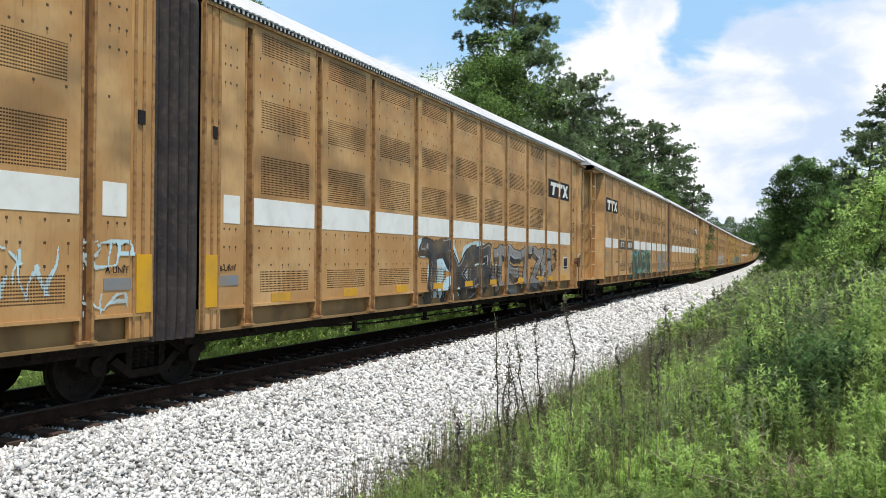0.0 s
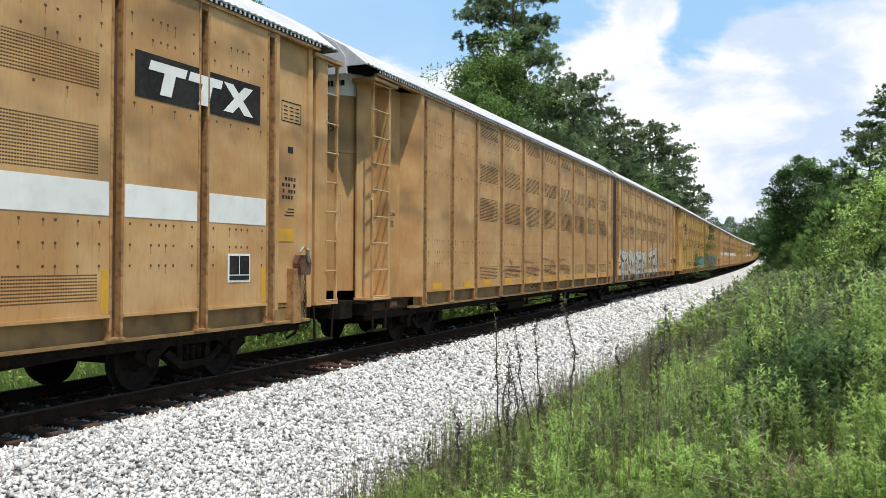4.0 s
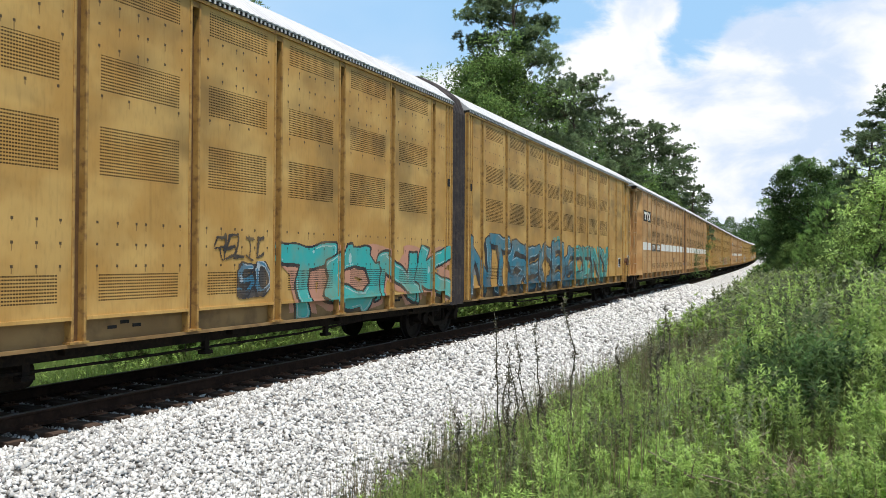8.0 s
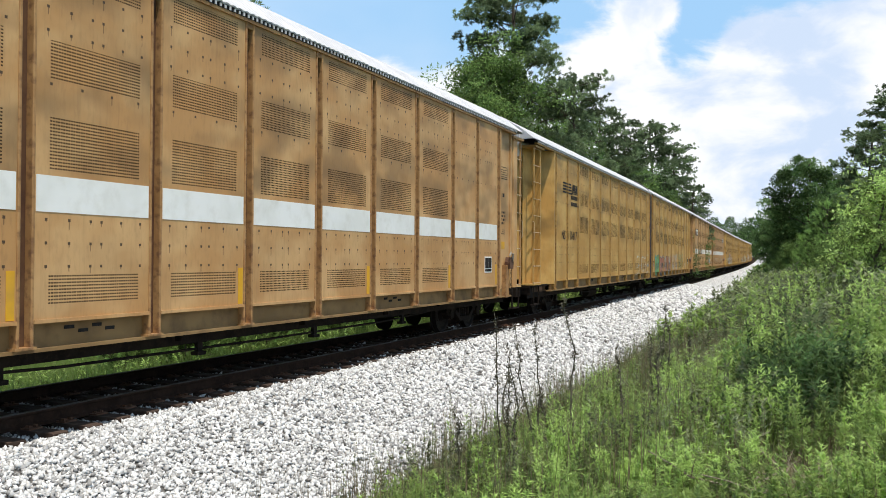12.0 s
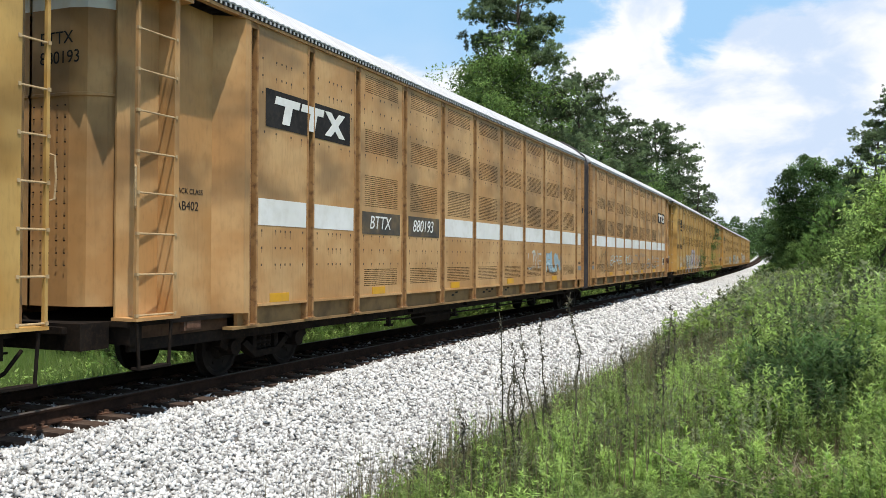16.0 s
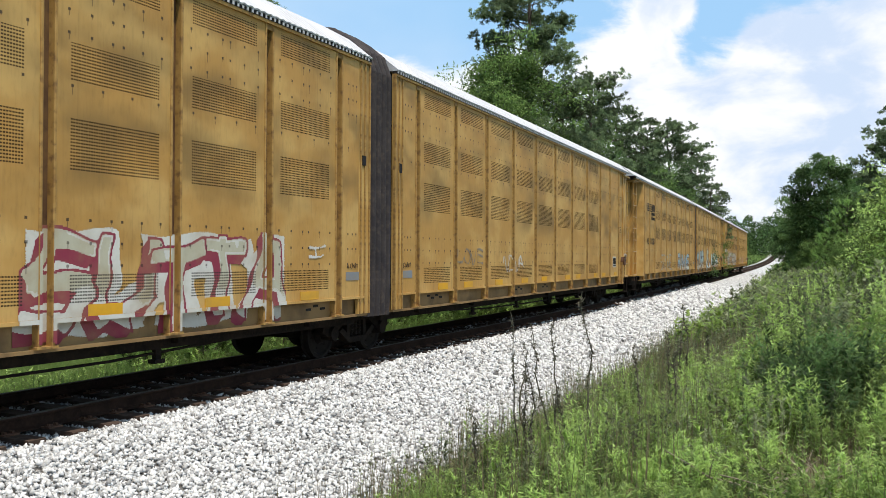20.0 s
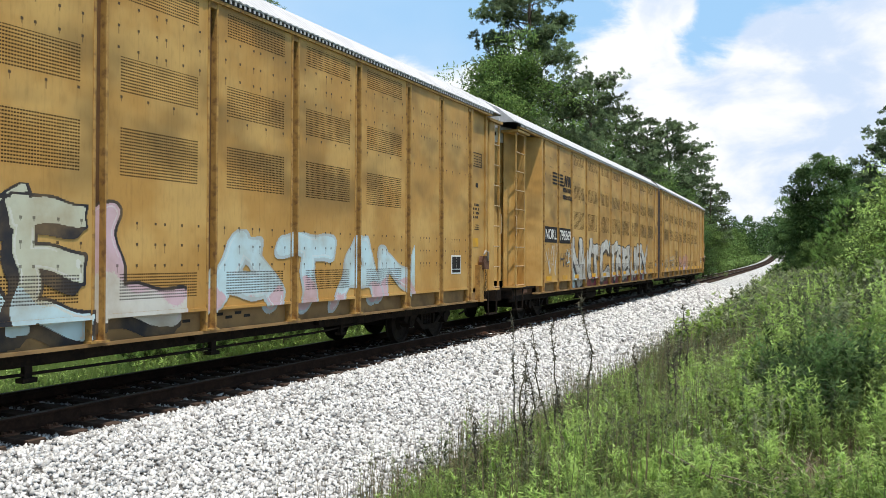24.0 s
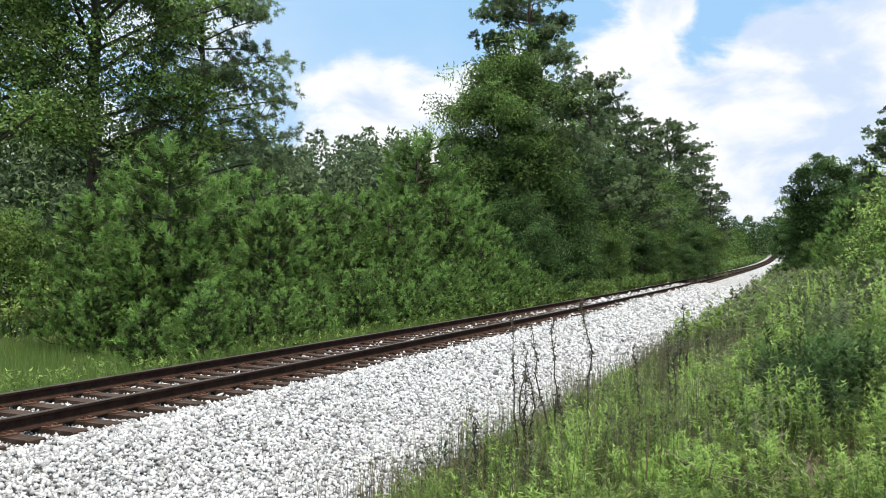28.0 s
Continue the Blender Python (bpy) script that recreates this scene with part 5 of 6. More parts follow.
def unit_dirs(rng, n, up=0.0):
    d = rng.normal(size=(n, 3))
    d[:, 2] += up
    return d / np.linalg.norm(d, axis=1)[:, None]


BARK = worn("tree_bark", (0.055, 0.042, 0.032), (0.085, 0.065, 0.050), (0.14, 0.115, 0.10), 4.0, 0.9, 0.0, 0.6, 0.5, 20.0)
PALE_BARK = worn("grey_bark", (0.17, 0.155, 0.14), (0.25, 0.23, 0.21), (0.10, 0.085, 0.07), 3.0, 0.9, 0.0, 0.5, 0.5, 20.0)
def shades(name, a, b, c, through, light_gains=(0.6, 1.05, 1.7)):
    """Three materials of one foliage, painted from shaded inner growth to sunlit tips."""
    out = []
    for k, f in zip(("inner", "middle", "tip"), light_gains):
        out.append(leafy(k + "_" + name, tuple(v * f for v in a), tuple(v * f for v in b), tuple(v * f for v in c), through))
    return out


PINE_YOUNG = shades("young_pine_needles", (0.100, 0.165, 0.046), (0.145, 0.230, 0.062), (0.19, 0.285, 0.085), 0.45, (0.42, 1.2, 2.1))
PINE_OLD = shades("old_pine_needles", (0.115, 0.155, 0.080), (0.155, 0.205, 0.100), (0.20, 0.25, 0.13), 0.45)
BROAD = shades("broad_leaves", (0.105, 0.168, 0.048), (0.145, 0.220, 0.064), (0.20, 0.275, 0.09), 0.5)
BROAD_DARK = shades("dark_broad_leaves", (0.060, 0.108, 0.036), (0.088, 0.146, 0.048), (0.125, 0.19, 0.066), 0.45)
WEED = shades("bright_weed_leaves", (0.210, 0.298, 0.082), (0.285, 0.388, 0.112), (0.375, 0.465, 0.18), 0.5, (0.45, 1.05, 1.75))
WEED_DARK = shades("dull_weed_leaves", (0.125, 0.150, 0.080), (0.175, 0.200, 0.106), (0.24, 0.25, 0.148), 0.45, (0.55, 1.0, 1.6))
STRAW = leafy("dry_stems", (0.16, 0.125, 0.08), (0.25, 0.20, 0.13), (0.13, 0.14, 0.07), 0.25)
GRASS = leafy("grass_blades", (0.15, 0.235, 0.058), (0.21, 0.30, 0.080), (0.30, 0.33, 0.14), 0.5)


def limb_tree(rng, height, spread, trunk_r, first, count, droop=0.0, taper=0.72):
    """Trunk and two orders of limbs; returns the wood and the ends of the twigs."""
    g = Geo()
    p, r = Vector((0, 0, 0)), trunk_r
    spine = [p.copy()]
    n = 9
    for i in range(n):
        q = p + Vector((rng.normal(0, 0.10), rng.normal(0, 0.10), height * 0.92 / n))
        p = q
        spine.append(p.copy())
    g.rod(spine, [r * 0.88 ** i for i in range(n + 1)], 9)
    ends = []
    for i in range(count):
        t = first + (0.98 - first) * (i + rng.uniform(0, 1)) / count
        k = min(int(t * n), n - 1)
        a = spine[k].lerp(spine[k + 1], t * n - k)
        az = i * 2.4 + rng.uniform(-0.5, 0.5)
        reach = spread * (1.0 - taper * max(0.0, (t - first) / (1 - first)) ** 1.3) * rng.uniform(0.65, 1.1)
        rise = reach * (0.55 - droop) * rng.uniform(0.4, 1.1)
        br = max(0.02, trunk_r * (0.34 - 0.2 * t))
        m = a + Vector((math.cos(az) * reach * 0.5, math.sin(az) * reach * 0.5, rise * 0.65))
        b = a + Vector((math.cos(az) * reach, math.sin(az) * reach, rise))
        g.rod((a, m, b), (br, br * 0.65, br * 0.3), 5)
        ends += [b, m.lerp(b, 0.5)]
        for j in range(4):
            c = a.lerp(b, rng.uniform(0.35, 0.95))
            e = c + Vector((rng.normal(0, 0.3), rng.normal(0, 0.3), rng.uniform(-0.05, 0.4))) * reach * 0.55
            g.tube(c, e, br * 0.35, br * 0.12, 4)
            ends.append(e)
    return g, ends


def clump_shade(rng, pick, n, light=0.3):
    """A shade index for every clump, spread over its leaves."""
    return rng.choice(3, n, p=(0.35, 0.65 - light, light))[pick]


def broad_tree(seed, height, spread, leaves, leaf, mats, bark=BARK, first=0.25, clump=0.75, count=22, near=False):
    """Trunk, limbs and a crown of leaf clumps, each a ragged dome of leaves."""
    rng = np.random.default_rng(seed)
    g, ends = limb_tree(rng, height, spread, height * 0.022, first, count, 0.0, 0.55)
    ends = np.array([tuple(e) for e in ends])
    ends = np.concatenate([ends, ends[rng.integers(0, len(ends), len(ends))] + rng.normal(0, clump, (len(ends), 3))])
    pick = rng.integers(0, len(ends), leaves)
    out = unit_dirs(rng, leaves, 0.45)
    size = rng.uniform(0.7, 1.25, len(ends)) * clump
    c = ends[pick] + out * (size[pick] * rng.random(leaves) ** 0.45)[:, None] * np.array([1.15, 1.15, 0.75])
    way = out * 0.7 + rng.normal(0, 0.6, (leaves, 3)) + np.array([0, 0, -0.25])
    way /= np.linalg.norm(way, axis=1)[:, None]
    v, f = blades(rng, c, way, rng.uniform(0.7, 1.3, leaves) * leaf, rng.uniform(0.5, 0.8, leaves) * leaf, 0.0, near, 0.5)
    return g.mesh("trunk", bark), array_mesh("crown", v, f, *mats, index=clump_shade(rng, pick, len(ends)))


def dome_tree(seed, height, spread, leaves, leaf, mats):
    """A full round crown down to the ground: lumps of leaves over a domed body, with dark gaps between."""
    rng = np.random.default_rng(seed)
    g, _ = limb_tree(rng, height, spread * 0.7, height * 0.02, 0.15, 18, 0.0, 0.5)
    d = unit_dirs(rng, 150, 0.15)
    far = rng.uniform(0.55, 1.0, (150, 1)) * (1 + 0.12 * np.sin(5 * d[:, :1] + 3 * d[:, 1:2]))
    hubs = d * far * np.array([spread, spread, height * 0.47]) + np.array([0, 0, height * 0.52])
    size = rng.uniform(0.5, 1.0, 150) * spread * 0.26
    pick = rng.integers(0, 150, leaves)
    out = unit_dirs(rng, leaves, 0.5)
    c = hubs[pick] + out * (size[pick] * rng.random(leaves) ** 0.4)[:, None] * np.array([1.1, 1.1, 0.8])
    way = out * 0.7 + rng.normal(0, 0.6, (leaves, 3))
    way /= np.linalg.norm(way, axis=1)[:, None]
    v, f = blades(rng, c, way, rng.uniform(0.7, 1.3, leaves) * leaf, rng.uniform(0.5, 0.8, leaves) * leaf, 0.0, False, 0.5)
    return g.mesh("trunk", BARK), array_mesh("crown", v, f, *mats, index=clump_shade(rng, pick, 150))


def brushes(rng, roots, way, needles, length, width, shoot):
    """Needles standing out all round short shoots, like bottle brushes."""
    n = len(roots)
    t = rng.uniform(0, 1, (n * needles, 1)) ** 0.8
    ax = np.repeat(way / np.linalg.norm(way, axis=1)[:, None], needles, 0)
    base = np.repeat(roots, needles, 0) + ax * t * np.repeat(shoot, needles)[:, None]
    d = np.cross(ax, unit_dirs(rng, n * needles))
    d = d / np.linalg.norm(d, axis=1)[:, None] * rng.uniform(0.3, 0.85, (n * needles, 1)) + ax * 0.45
    d /= np.linalg.norm(d, axis=1)[:, None]
    return blades(rng, base, d, rng.uniform(0.7, 1.2, n * needles) * length, np.full(n * needles, width))


def young_pine(seed, height, spread, whorls=12, needles=38):
    """A bushy young pine: whorls of upcurved boughs, each set with upright needle brushes."""
    rng = np.random.default_rng(seed)
    g = Geo().rod([(0, 0, height * k / 4) for k in range(5)], [height * r for r in (0.016, 0.013, 0.010, 0.007, 0.003)], 8)
    roots, ways, lit, shoot = [], [], [], []

    def brush(p, way, tone, size):
        roots.append(tuple(p))
        ways.append(tuple(way))
        lit.append(tone)
        shoot.append(size * rng.uniform(0.8, 1.2))
    for i in range(whorls):
        t = 0.05 + 0.86 * i / (whorls - 1)
        reach = spread * min(1.0, 0.72 + t * 2.2) * (1 - t) ** 0.72 + 0.10
        boughs = 7 if t < 0.6 else 5
        for j in range(boughs):
            az = i * 1.3 + j * 6.2832 / boughs + rng.uniform(-0.3, 0.3)
            r = reach * rng.uniform(0.72, 1.12)
            rise = r * rng.uniform(0.30, 0.55)
            a = Vector((0, 0, t * height))
            b = a + Vector((math.cos(az) * r, math.sin(az) * r, rise))
            m = a.lerp(b, 0.55) - Vector((0, 0, 0.12 * r))
            g.rod((a, m, b), (0.020, 0.014, 0.006), 3)
            out = Vector((math.cos(az) * 0.8, math.sin(az) * 0.8, 0.9))
            # brush tones paint the inner boughs shaded and the outer ends sunlit
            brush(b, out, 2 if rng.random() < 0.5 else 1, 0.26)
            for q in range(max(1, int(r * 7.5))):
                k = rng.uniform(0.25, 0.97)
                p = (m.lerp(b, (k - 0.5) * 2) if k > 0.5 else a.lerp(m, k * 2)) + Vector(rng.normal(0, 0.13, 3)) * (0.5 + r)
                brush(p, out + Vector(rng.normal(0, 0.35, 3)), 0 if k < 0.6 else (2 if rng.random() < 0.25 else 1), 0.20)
    for k in range(6):
        w = Vector((0.25 * math.cos(k * 1.26), 0.25 * math.sin(k * 1.26), 1)) if k else Vector((0, 0, 1))
        brush((0.05 * w.x, 0.05 * w.y, height * (0.90 if k else 0.95)), w, 2, 0.40)
    roots, ways, shoot = np.array(roots), np.array(ways), np.array(shoot)
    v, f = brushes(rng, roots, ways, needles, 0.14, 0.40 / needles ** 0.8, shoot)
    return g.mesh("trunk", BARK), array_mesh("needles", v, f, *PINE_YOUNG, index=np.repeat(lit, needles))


def old_pine(seed, height, spread, first=0.45, clumps=700, needles=24, clump=0.4, length=0.30, width=0.05, count=24):
    """A tall pine: open limbs, rounded needle tufts gathered at the ends of the boughs."""
    rng = np.random.default_rng(seed)
    g, ends = limb_tree(rng, height, spread, height * 0.014, first, count, 0.25, 0.45)
    ends = np.array([tuple(e) for e in ends])
    pick = rng.integers(0, len(ends), clumps)
    roots = ends[pick] + rng.normal(0, clump, (clumps, 3)) * np.array([1, 1, 0.5])
    n = clumps * needles
    d = unit_dirs(rng, n, 0.55)
    base = np.repeat(roots, needles, 0) + d * length * 0.25
    v, f = blades(rng, base, d, rng.uniform(0.7, 1.2, n) * length, np.full(n, width))
    return g.mesh("trunk", BARK), array_mesh("needles", v, f, *PINE_OLD, index=np.repeat(clump_shade(rng, pick, len(ends)), needles))


def plant_tree(name, meshes, crown, label, category, x, y, scale=1.0, turn=0.0, group="", z=None, sink=0.1):
    if x < track_x(y):
        # keep the crown clear of the line: farther off along the same way, and taller
        co = np.empty(len(meshes[1].vertices) * 3, np.float32)
        meshes[1].vertices.foreach_get("co", co)
        reach = float(np.hypot(co[0::3], co[1::3]).max()) if y > 40 else 0.6
        for f in np.arange(1.0, 2.6, 0.05):
            if x * f < track_x(y * f) - 2.2 - reach * scale * f:
                break
        x, y, scale = x * float(f), y * float(f), scale * float(f)
    z = float(ground_z(x, y)) - sink if z is None else z
    ob = tagged(new(name), label, category, group)
    ob.matrix_basis = pose(x, y, z, 0, 0, turn) @ Matrix.Scale(scale, 4)
    part("trunk", meshes[0], ob)
    part(crown, meshes[1], ob)
    return ob


def at_azimuth(deg, dist):
    """A place seen at so many degrees left of north from the eye."""
    a = radians(deg)
    return -math.sin(a) * dist, math.cos(a) * dist


THICKET = ((-17.6, 19.1, 1.52), (-19.9, 18.2, 1.13), (-21.4, 21.0, 1.33), (-18.3, 22.5, 1.33), (-18.8, 24.6, 1.45), (-17.2, 24.6, 1.22), (-16.0, 21.7, 1.07),
           (-17.6, 26.7, 1.22), (-17.5, 28.0, 1.29), (-17.2, 29.3, 1.28), (-16.3, 29.8, 1.22), (-16.6, 31.9, 1.35), (-19.3, 39.5, 2.3), (-19.0, 37.5, 2.1), (-16.0, 34.5, 1.38),
           (-15.9, 36.7, 1.3), (-14.6, 35.1, 0.84), (-15.0, 38.2, 0.99), (-14.3, 38.4, 0.73), (-14.2, 40.6, 0.64), (-13.9, 41.7, 0.45), (-14.8, 23.8, 0.57), (-15.4, 26.9, 0.52))
THICKET_EDGE = ((-14.8, 29.5, 0.71), (-14.5, 31.9, 0.72), (-14.1, 35.3, 0.49), (-15.1, 22.4, 0.65), (-15.7, 20.1, 0.58), (-16.5, 18.8, 0.77), (-17.7, 17.7, 0.77), (-14.9, 27.8, 0.41),
                (-15.0, 17.5, 0.42), (-14.6, 19.4, 0.55), (-15.0, 21.0, 0.5), (-14.5, 25.4, 0.62), (-14.6, 27.2, 0.66), (-14.3, 30.6, 0.55), (-14.2, 33.4, 0.62), (-14.4, 37.0, 0.6), (-14.5, 39.4, 0.5), (-14.6, 42.5, 0.42), (-14.5, 44.5, 0.4),
                (-17.8, 16.8, 0.59), (-20.7, 24.4, 1.25), (-21.9, 24.7, 1.42))


def build_trees():
    rng = random.Random(21)
    young = [young_pine(40 + k, 4.0, 1.5, 13, 54) for k in range(5)]
    back = [young_pine(50 + k, 4.0, 1.5, 12, 34) for k in range(3)]
    row = "young pines beside the track"
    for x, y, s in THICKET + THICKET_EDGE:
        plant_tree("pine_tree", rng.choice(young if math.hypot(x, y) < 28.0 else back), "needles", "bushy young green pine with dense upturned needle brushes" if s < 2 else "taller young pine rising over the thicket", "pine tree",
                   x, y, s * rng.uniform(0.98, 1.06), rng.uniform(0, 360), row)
    small = [young_pine(60 + k, 2.3, 1.0, 8, 26) for k in range(3)]
    for i in range(30):
        y = 14.4 + 1.08 * i + rng.uniform(-0.3, 0.3)
        x = float(track_x(y)) - 4.3 + rng.uniform(-0.5, 0.35) - 0.25 * (i > 15)
        plant_tree("pine_tree", small[i % 3], "needles", "small bushy green pine at the edge of the stones", "pine tree", x, y, rng.uniform(0.55, 1.0), rng.uniform(0, 360), "small pines along the verge")
    bush = broad_tree(76, 4.4, 1.7, 7000, 0.13, WEED, first=0.05, clump=0.42, count=18)
    for x, y, s in ((-25.8, 20.6, 1.0), (-27.6, 21.0, 0.85)):
        plant_tree("broadleaf_tree", bush, "crown", "bright yellow-green leafy bush in the field", "tree", x, y, s, x * 20, "bright bushes in the field")
    for x, y, s in ((1.15, 27.0, 0.82), (1.9, 31.0, 0.95), (0.75, 33.5, 0.62)):
        plant_tree("broadleaf_tree", bush, "crown", "bright green leafy bush on the bank", "tree", x, y, s, x * 20, "bright bushes on the bank")
    oak = broad_tree(71, 15.0, 5.0, 46000, 0.13, BROAD, first=0.30, clump=0.70, count=34, near=True)
    plant_tree("oak_tree", oak, "crown", "large dark spreading broadleaf tree standing over the pines", "tree", -27.9, 25.8, 1.3, 30)
    plant_tree("oak_tree", broad_tree(72, 13.5, 4.6, 38000, 0.13, BROAD, first=0.34, clump=0.68, count=30, near=True), "crown", "large leafy broadleaf tree standing over the pines", "tree", -29.6, 22.0, 1.3)
    tall = old_pine(81, 16.0, 4.3, 0.20, 3800, 34, 0.34, 0.17, 0.034, 48)
    plant_tree("pine_tree", tall, "needles", "tall old pine with open dark boughs", "pine tree", -26.9, 30.4, 1.14)
    gum = broad_tree(73, 14.0, 4.4, 52000, 0.16, BROAD, PALE_BARK, 0.22, 0.85, 40)
    plant_tree("gum_tree", gum, "crown", "grey-stemmed broadleaf tree with light green crown", "tree", -19.4, 51.5, 1.12)
    big = [old_pine(82 + k, 20.0, 4.4, 0.34, 3600 if k == 0 else 2300, 30, 0.34, 0.19, 0.062, 40) for k in range(3)]
    for x, y, s, k in ((-19.7, 56.7, 1.16, 0), (-16.5, 59.8, 0.85, 1), (-15.3, 64.2, 0.71, 2), (-13.3, 73.8, 0.70, 0), (-12.5, 79.0, 0.64, 1), (-11.8, 87.2, 0.5, 2), (-15.0, 70.0, 0.66, 1)):
        plant_tree("pine_tree", big[k], "needles", "tall old pine with dark rounded needle clumps", "pine tree", x, y, s, 70 * k + x * 9, "tall pines in the wood edge")
    mid = [broad_tree(90 + k, 9.0, 3.4, 20000, 0.17, (BROAD, BROAD_DARK, BROAD)[k], first=0.10, clump=0.75, count=22) for k in range(3)]
    for x, y, s, k in ((-15.0, 49.8, 1.22, 0), (-13.9, 52.2, 0.9, 1), (-12.9, 55.5, 0.85, 2), (-12.5, 60.7, 0.9, 1), (-13.5, 44.0, 0.66, 1), (-12.2, 48.5, 0.43, 0), (-11.6, 54.8, 0.41, 1), (-12.1, 66.9, 0.82, 2),
                       (-11.0, 71.1, 0.5, 1), (-11.6, 83.2, 0.55, 0), (-21.6, 53.8, 1.1, 1), (-14.9, 44.6, 0.5, 1), (-11.4, 61.0, 0.34, 0), (-11.0, 67.1, 0.32, 1), (-14.2, 76.0, 0.8, 2), (-13.6, 90.0, 0.75, 0),
                       (-36.5, 29.6, 0.5, 0), (-40.1, 29.8, 0.6, 2), (-17.5, 47.5, 0.7, 1), (-18.5, 60.0, 0.9, 1)):
        plant_tree("broadleaf_tree", mid[k], "crown", "leafy broadleaf tree of the wood edge", "tree", x, y, s, x * 40, "broadleaf trees of the wood edge")
    dark = dome_tree(95, 13.0, 4.6, 34000, 0.24, BROAD_DARK)
    for x, y, s in ((-1.7, 92.0, 0.93), (-3.9, 99.9, 0.62), (1.6, 84.0, 0.62), (-6.4, 124.8, 0.62)):
        plant_tree("oak_tree", dark, "crown", "dense dark broadleaf tree beside the line", "tree", x, y, s, x * 60, "dark trees beside the line")
    for x, y, s, k in ((2.6, 70.0, 0.58, 0), (3.9, 59.9, 0.62, 1)):
        plant_tree("pine_tree", big[k], "needles", "old pine with dark needle clumps above bushes", "pine tree", x, y, s, 50, "tall pines beside the bank")
    for x, y, s in ((0.0, 52.0, 1.15), (-1.0, 60.0, 0.85)):
        plant_tree("pine_tree", young[0], "needles", "bushy young green pine on the bank", "pine tree", x, y, s, x, "young pines on the bank")
    for x, y, s, k in ((0.9, 42.0, 0.3, 0), (-1.9, 70.0, 0.33, 2), (-0.2, 46.0, 0.27, 0), (-4.2, 89.9, 0.37, 1), (1.6, 50.0, 0.42, 2), (-0.8, 76.0, 0.4, 0), (3.4, 38.0, 0.6, 2)):
        plant_tree("broadleaf_tree", mid[k], "crown", "leafy green bushy tree on the bank", "tree", x, y, s, x * 40 + y, "bushy trees on the bank")


def woods(name, seed, places, mats, label, leaf=0.5, n=450):
    """Far woods: many rough crowns of leaf clumps joined in one."""
    rng = np.random.default_rng(seed)
    vs, fs, k = [], [], 0
    for x, y, h, w in places:
        t = rng.uniform(0.05, 1, n)
        r = w * np.sqrt(np.clip(1.05 - t, 0, 1)) * rng.uniform(0.4, 1.0, n)
        az = rng.uniform(0, 6.2832, n)
        lump = 1 + 0.25 * np.sin(az * 3 + x) * np.sin(t * 9 + y)
        c = np.stack([x + r * np.cos(az) * lump, y + r * np.sin(az) * lump, float(ground_z(x, y)) + t * h], -1)
        v, f = blades(rng, c, unit_dirs(rng, n), rng.uniform(0.7, 1.4, n) * leaf, rng.uniform(0.6, 1.0, n) * leaf)
        vs.append(v)
        fs.append(f + k)
        k += len(v)
    return tagged(new(name, array_mesh(name, np.concatenate(vs), np.concatenate(fs), *mats, index=rng.integers(0, 3, len(places) * (n // 50)).repeat(50))), label, "woods", kind="stuff")


def build_woods():
    rng = random.Random(8)
    a, b, c = [], [], []
    for i in range(60):
        y = 105 + i * 7.5
        for l in (-15, -22):
            x = float(track_x(y)) + l + rng.uniform(-3, 2)
            a.append((x, y + rng.uniform(-4, 4), rng.uniform(8, 12.5) * (1 if i > 8 else 0.8), rng.uniform(3.0, 4.4)))
    for i in range(34):
        y = 120 + i * 13
        x = float(track_x(y)) + 13 + rng.uniform(-2, 4)
        b.append((x, y, rng.uniform(8, 12), rng.uniform(3.2, 4.6)))
    for i in range(230):
        az, d = rng.uniform(18, 62), rng.uniform(85, 150)
        x, y = at_azimuth(az, d)
        c.append((x, y, rng.uniform(11.5, 19.0) * d / 110, rng.uniform(4.0, 6.5)))
    for i in range(40):
        az, d = rng.uniform(-20, 8), rng.uniform(560, 760)
        x, y = at_azimuth(az, d)
        b.append((x, y, rng.uniform(16, 24), rng.uniform(9, 13)))
    for i in range(26):
        x, y = at_azimuth(rng.uniform(1.5, 10), rng.uniform(330, 520))
        b.append((x, y, rng.uniform(13, 20), rng.uniform(6, 9)))
    woods("far_woods", 7, c, PINE_OLD, "far dark woods behind the young pines", 0.55, 900)
    woods("far_woods", 5, a, BROAD, "far mixed green woods along the line", 0.7, 900)
    woods("far_woods", 6, b, BROAD_DARK, "far dark green woods beside the line", 0.8, 800)


build_trees()
build_woods()


# ---- weeds and grass ----
def field(rng, n, l0, l1, y0, y1, power=1.0):
    """Scattered foot points beside the track."""
    l = rng.uniform(l0, l1, n)
    y = y0 + (y1 - y0) * rng.random(n) ** power
    x = track_x(y) + l
    return np.stack([x, y, ground_z(x, y) - 0.02], -1), l


def lean_dirs(rng, n, spread):
    d = np.stack([rng.normal(0, spread, n), rng.normal(0, spread, n), np.ones(n)], -1)
    return d / np.linalg.norm(d, axis=1)[:, None]


def thin_stems(rng, foot, tip, width):
    """Narrow upright strips, crossed in pairs."""
    n = len(foot)
    az = rng.uniform(0, 3.1416, n)
    side = np.stack([np.cos(az), np.sin(az), np.zeros(n)], -1) * width[:, None] * 0.5
    return np.stack([foot - side, foot + side, tip], 1).reshape(-1, 3), np.arange(n * 3).reshape(n, 3)


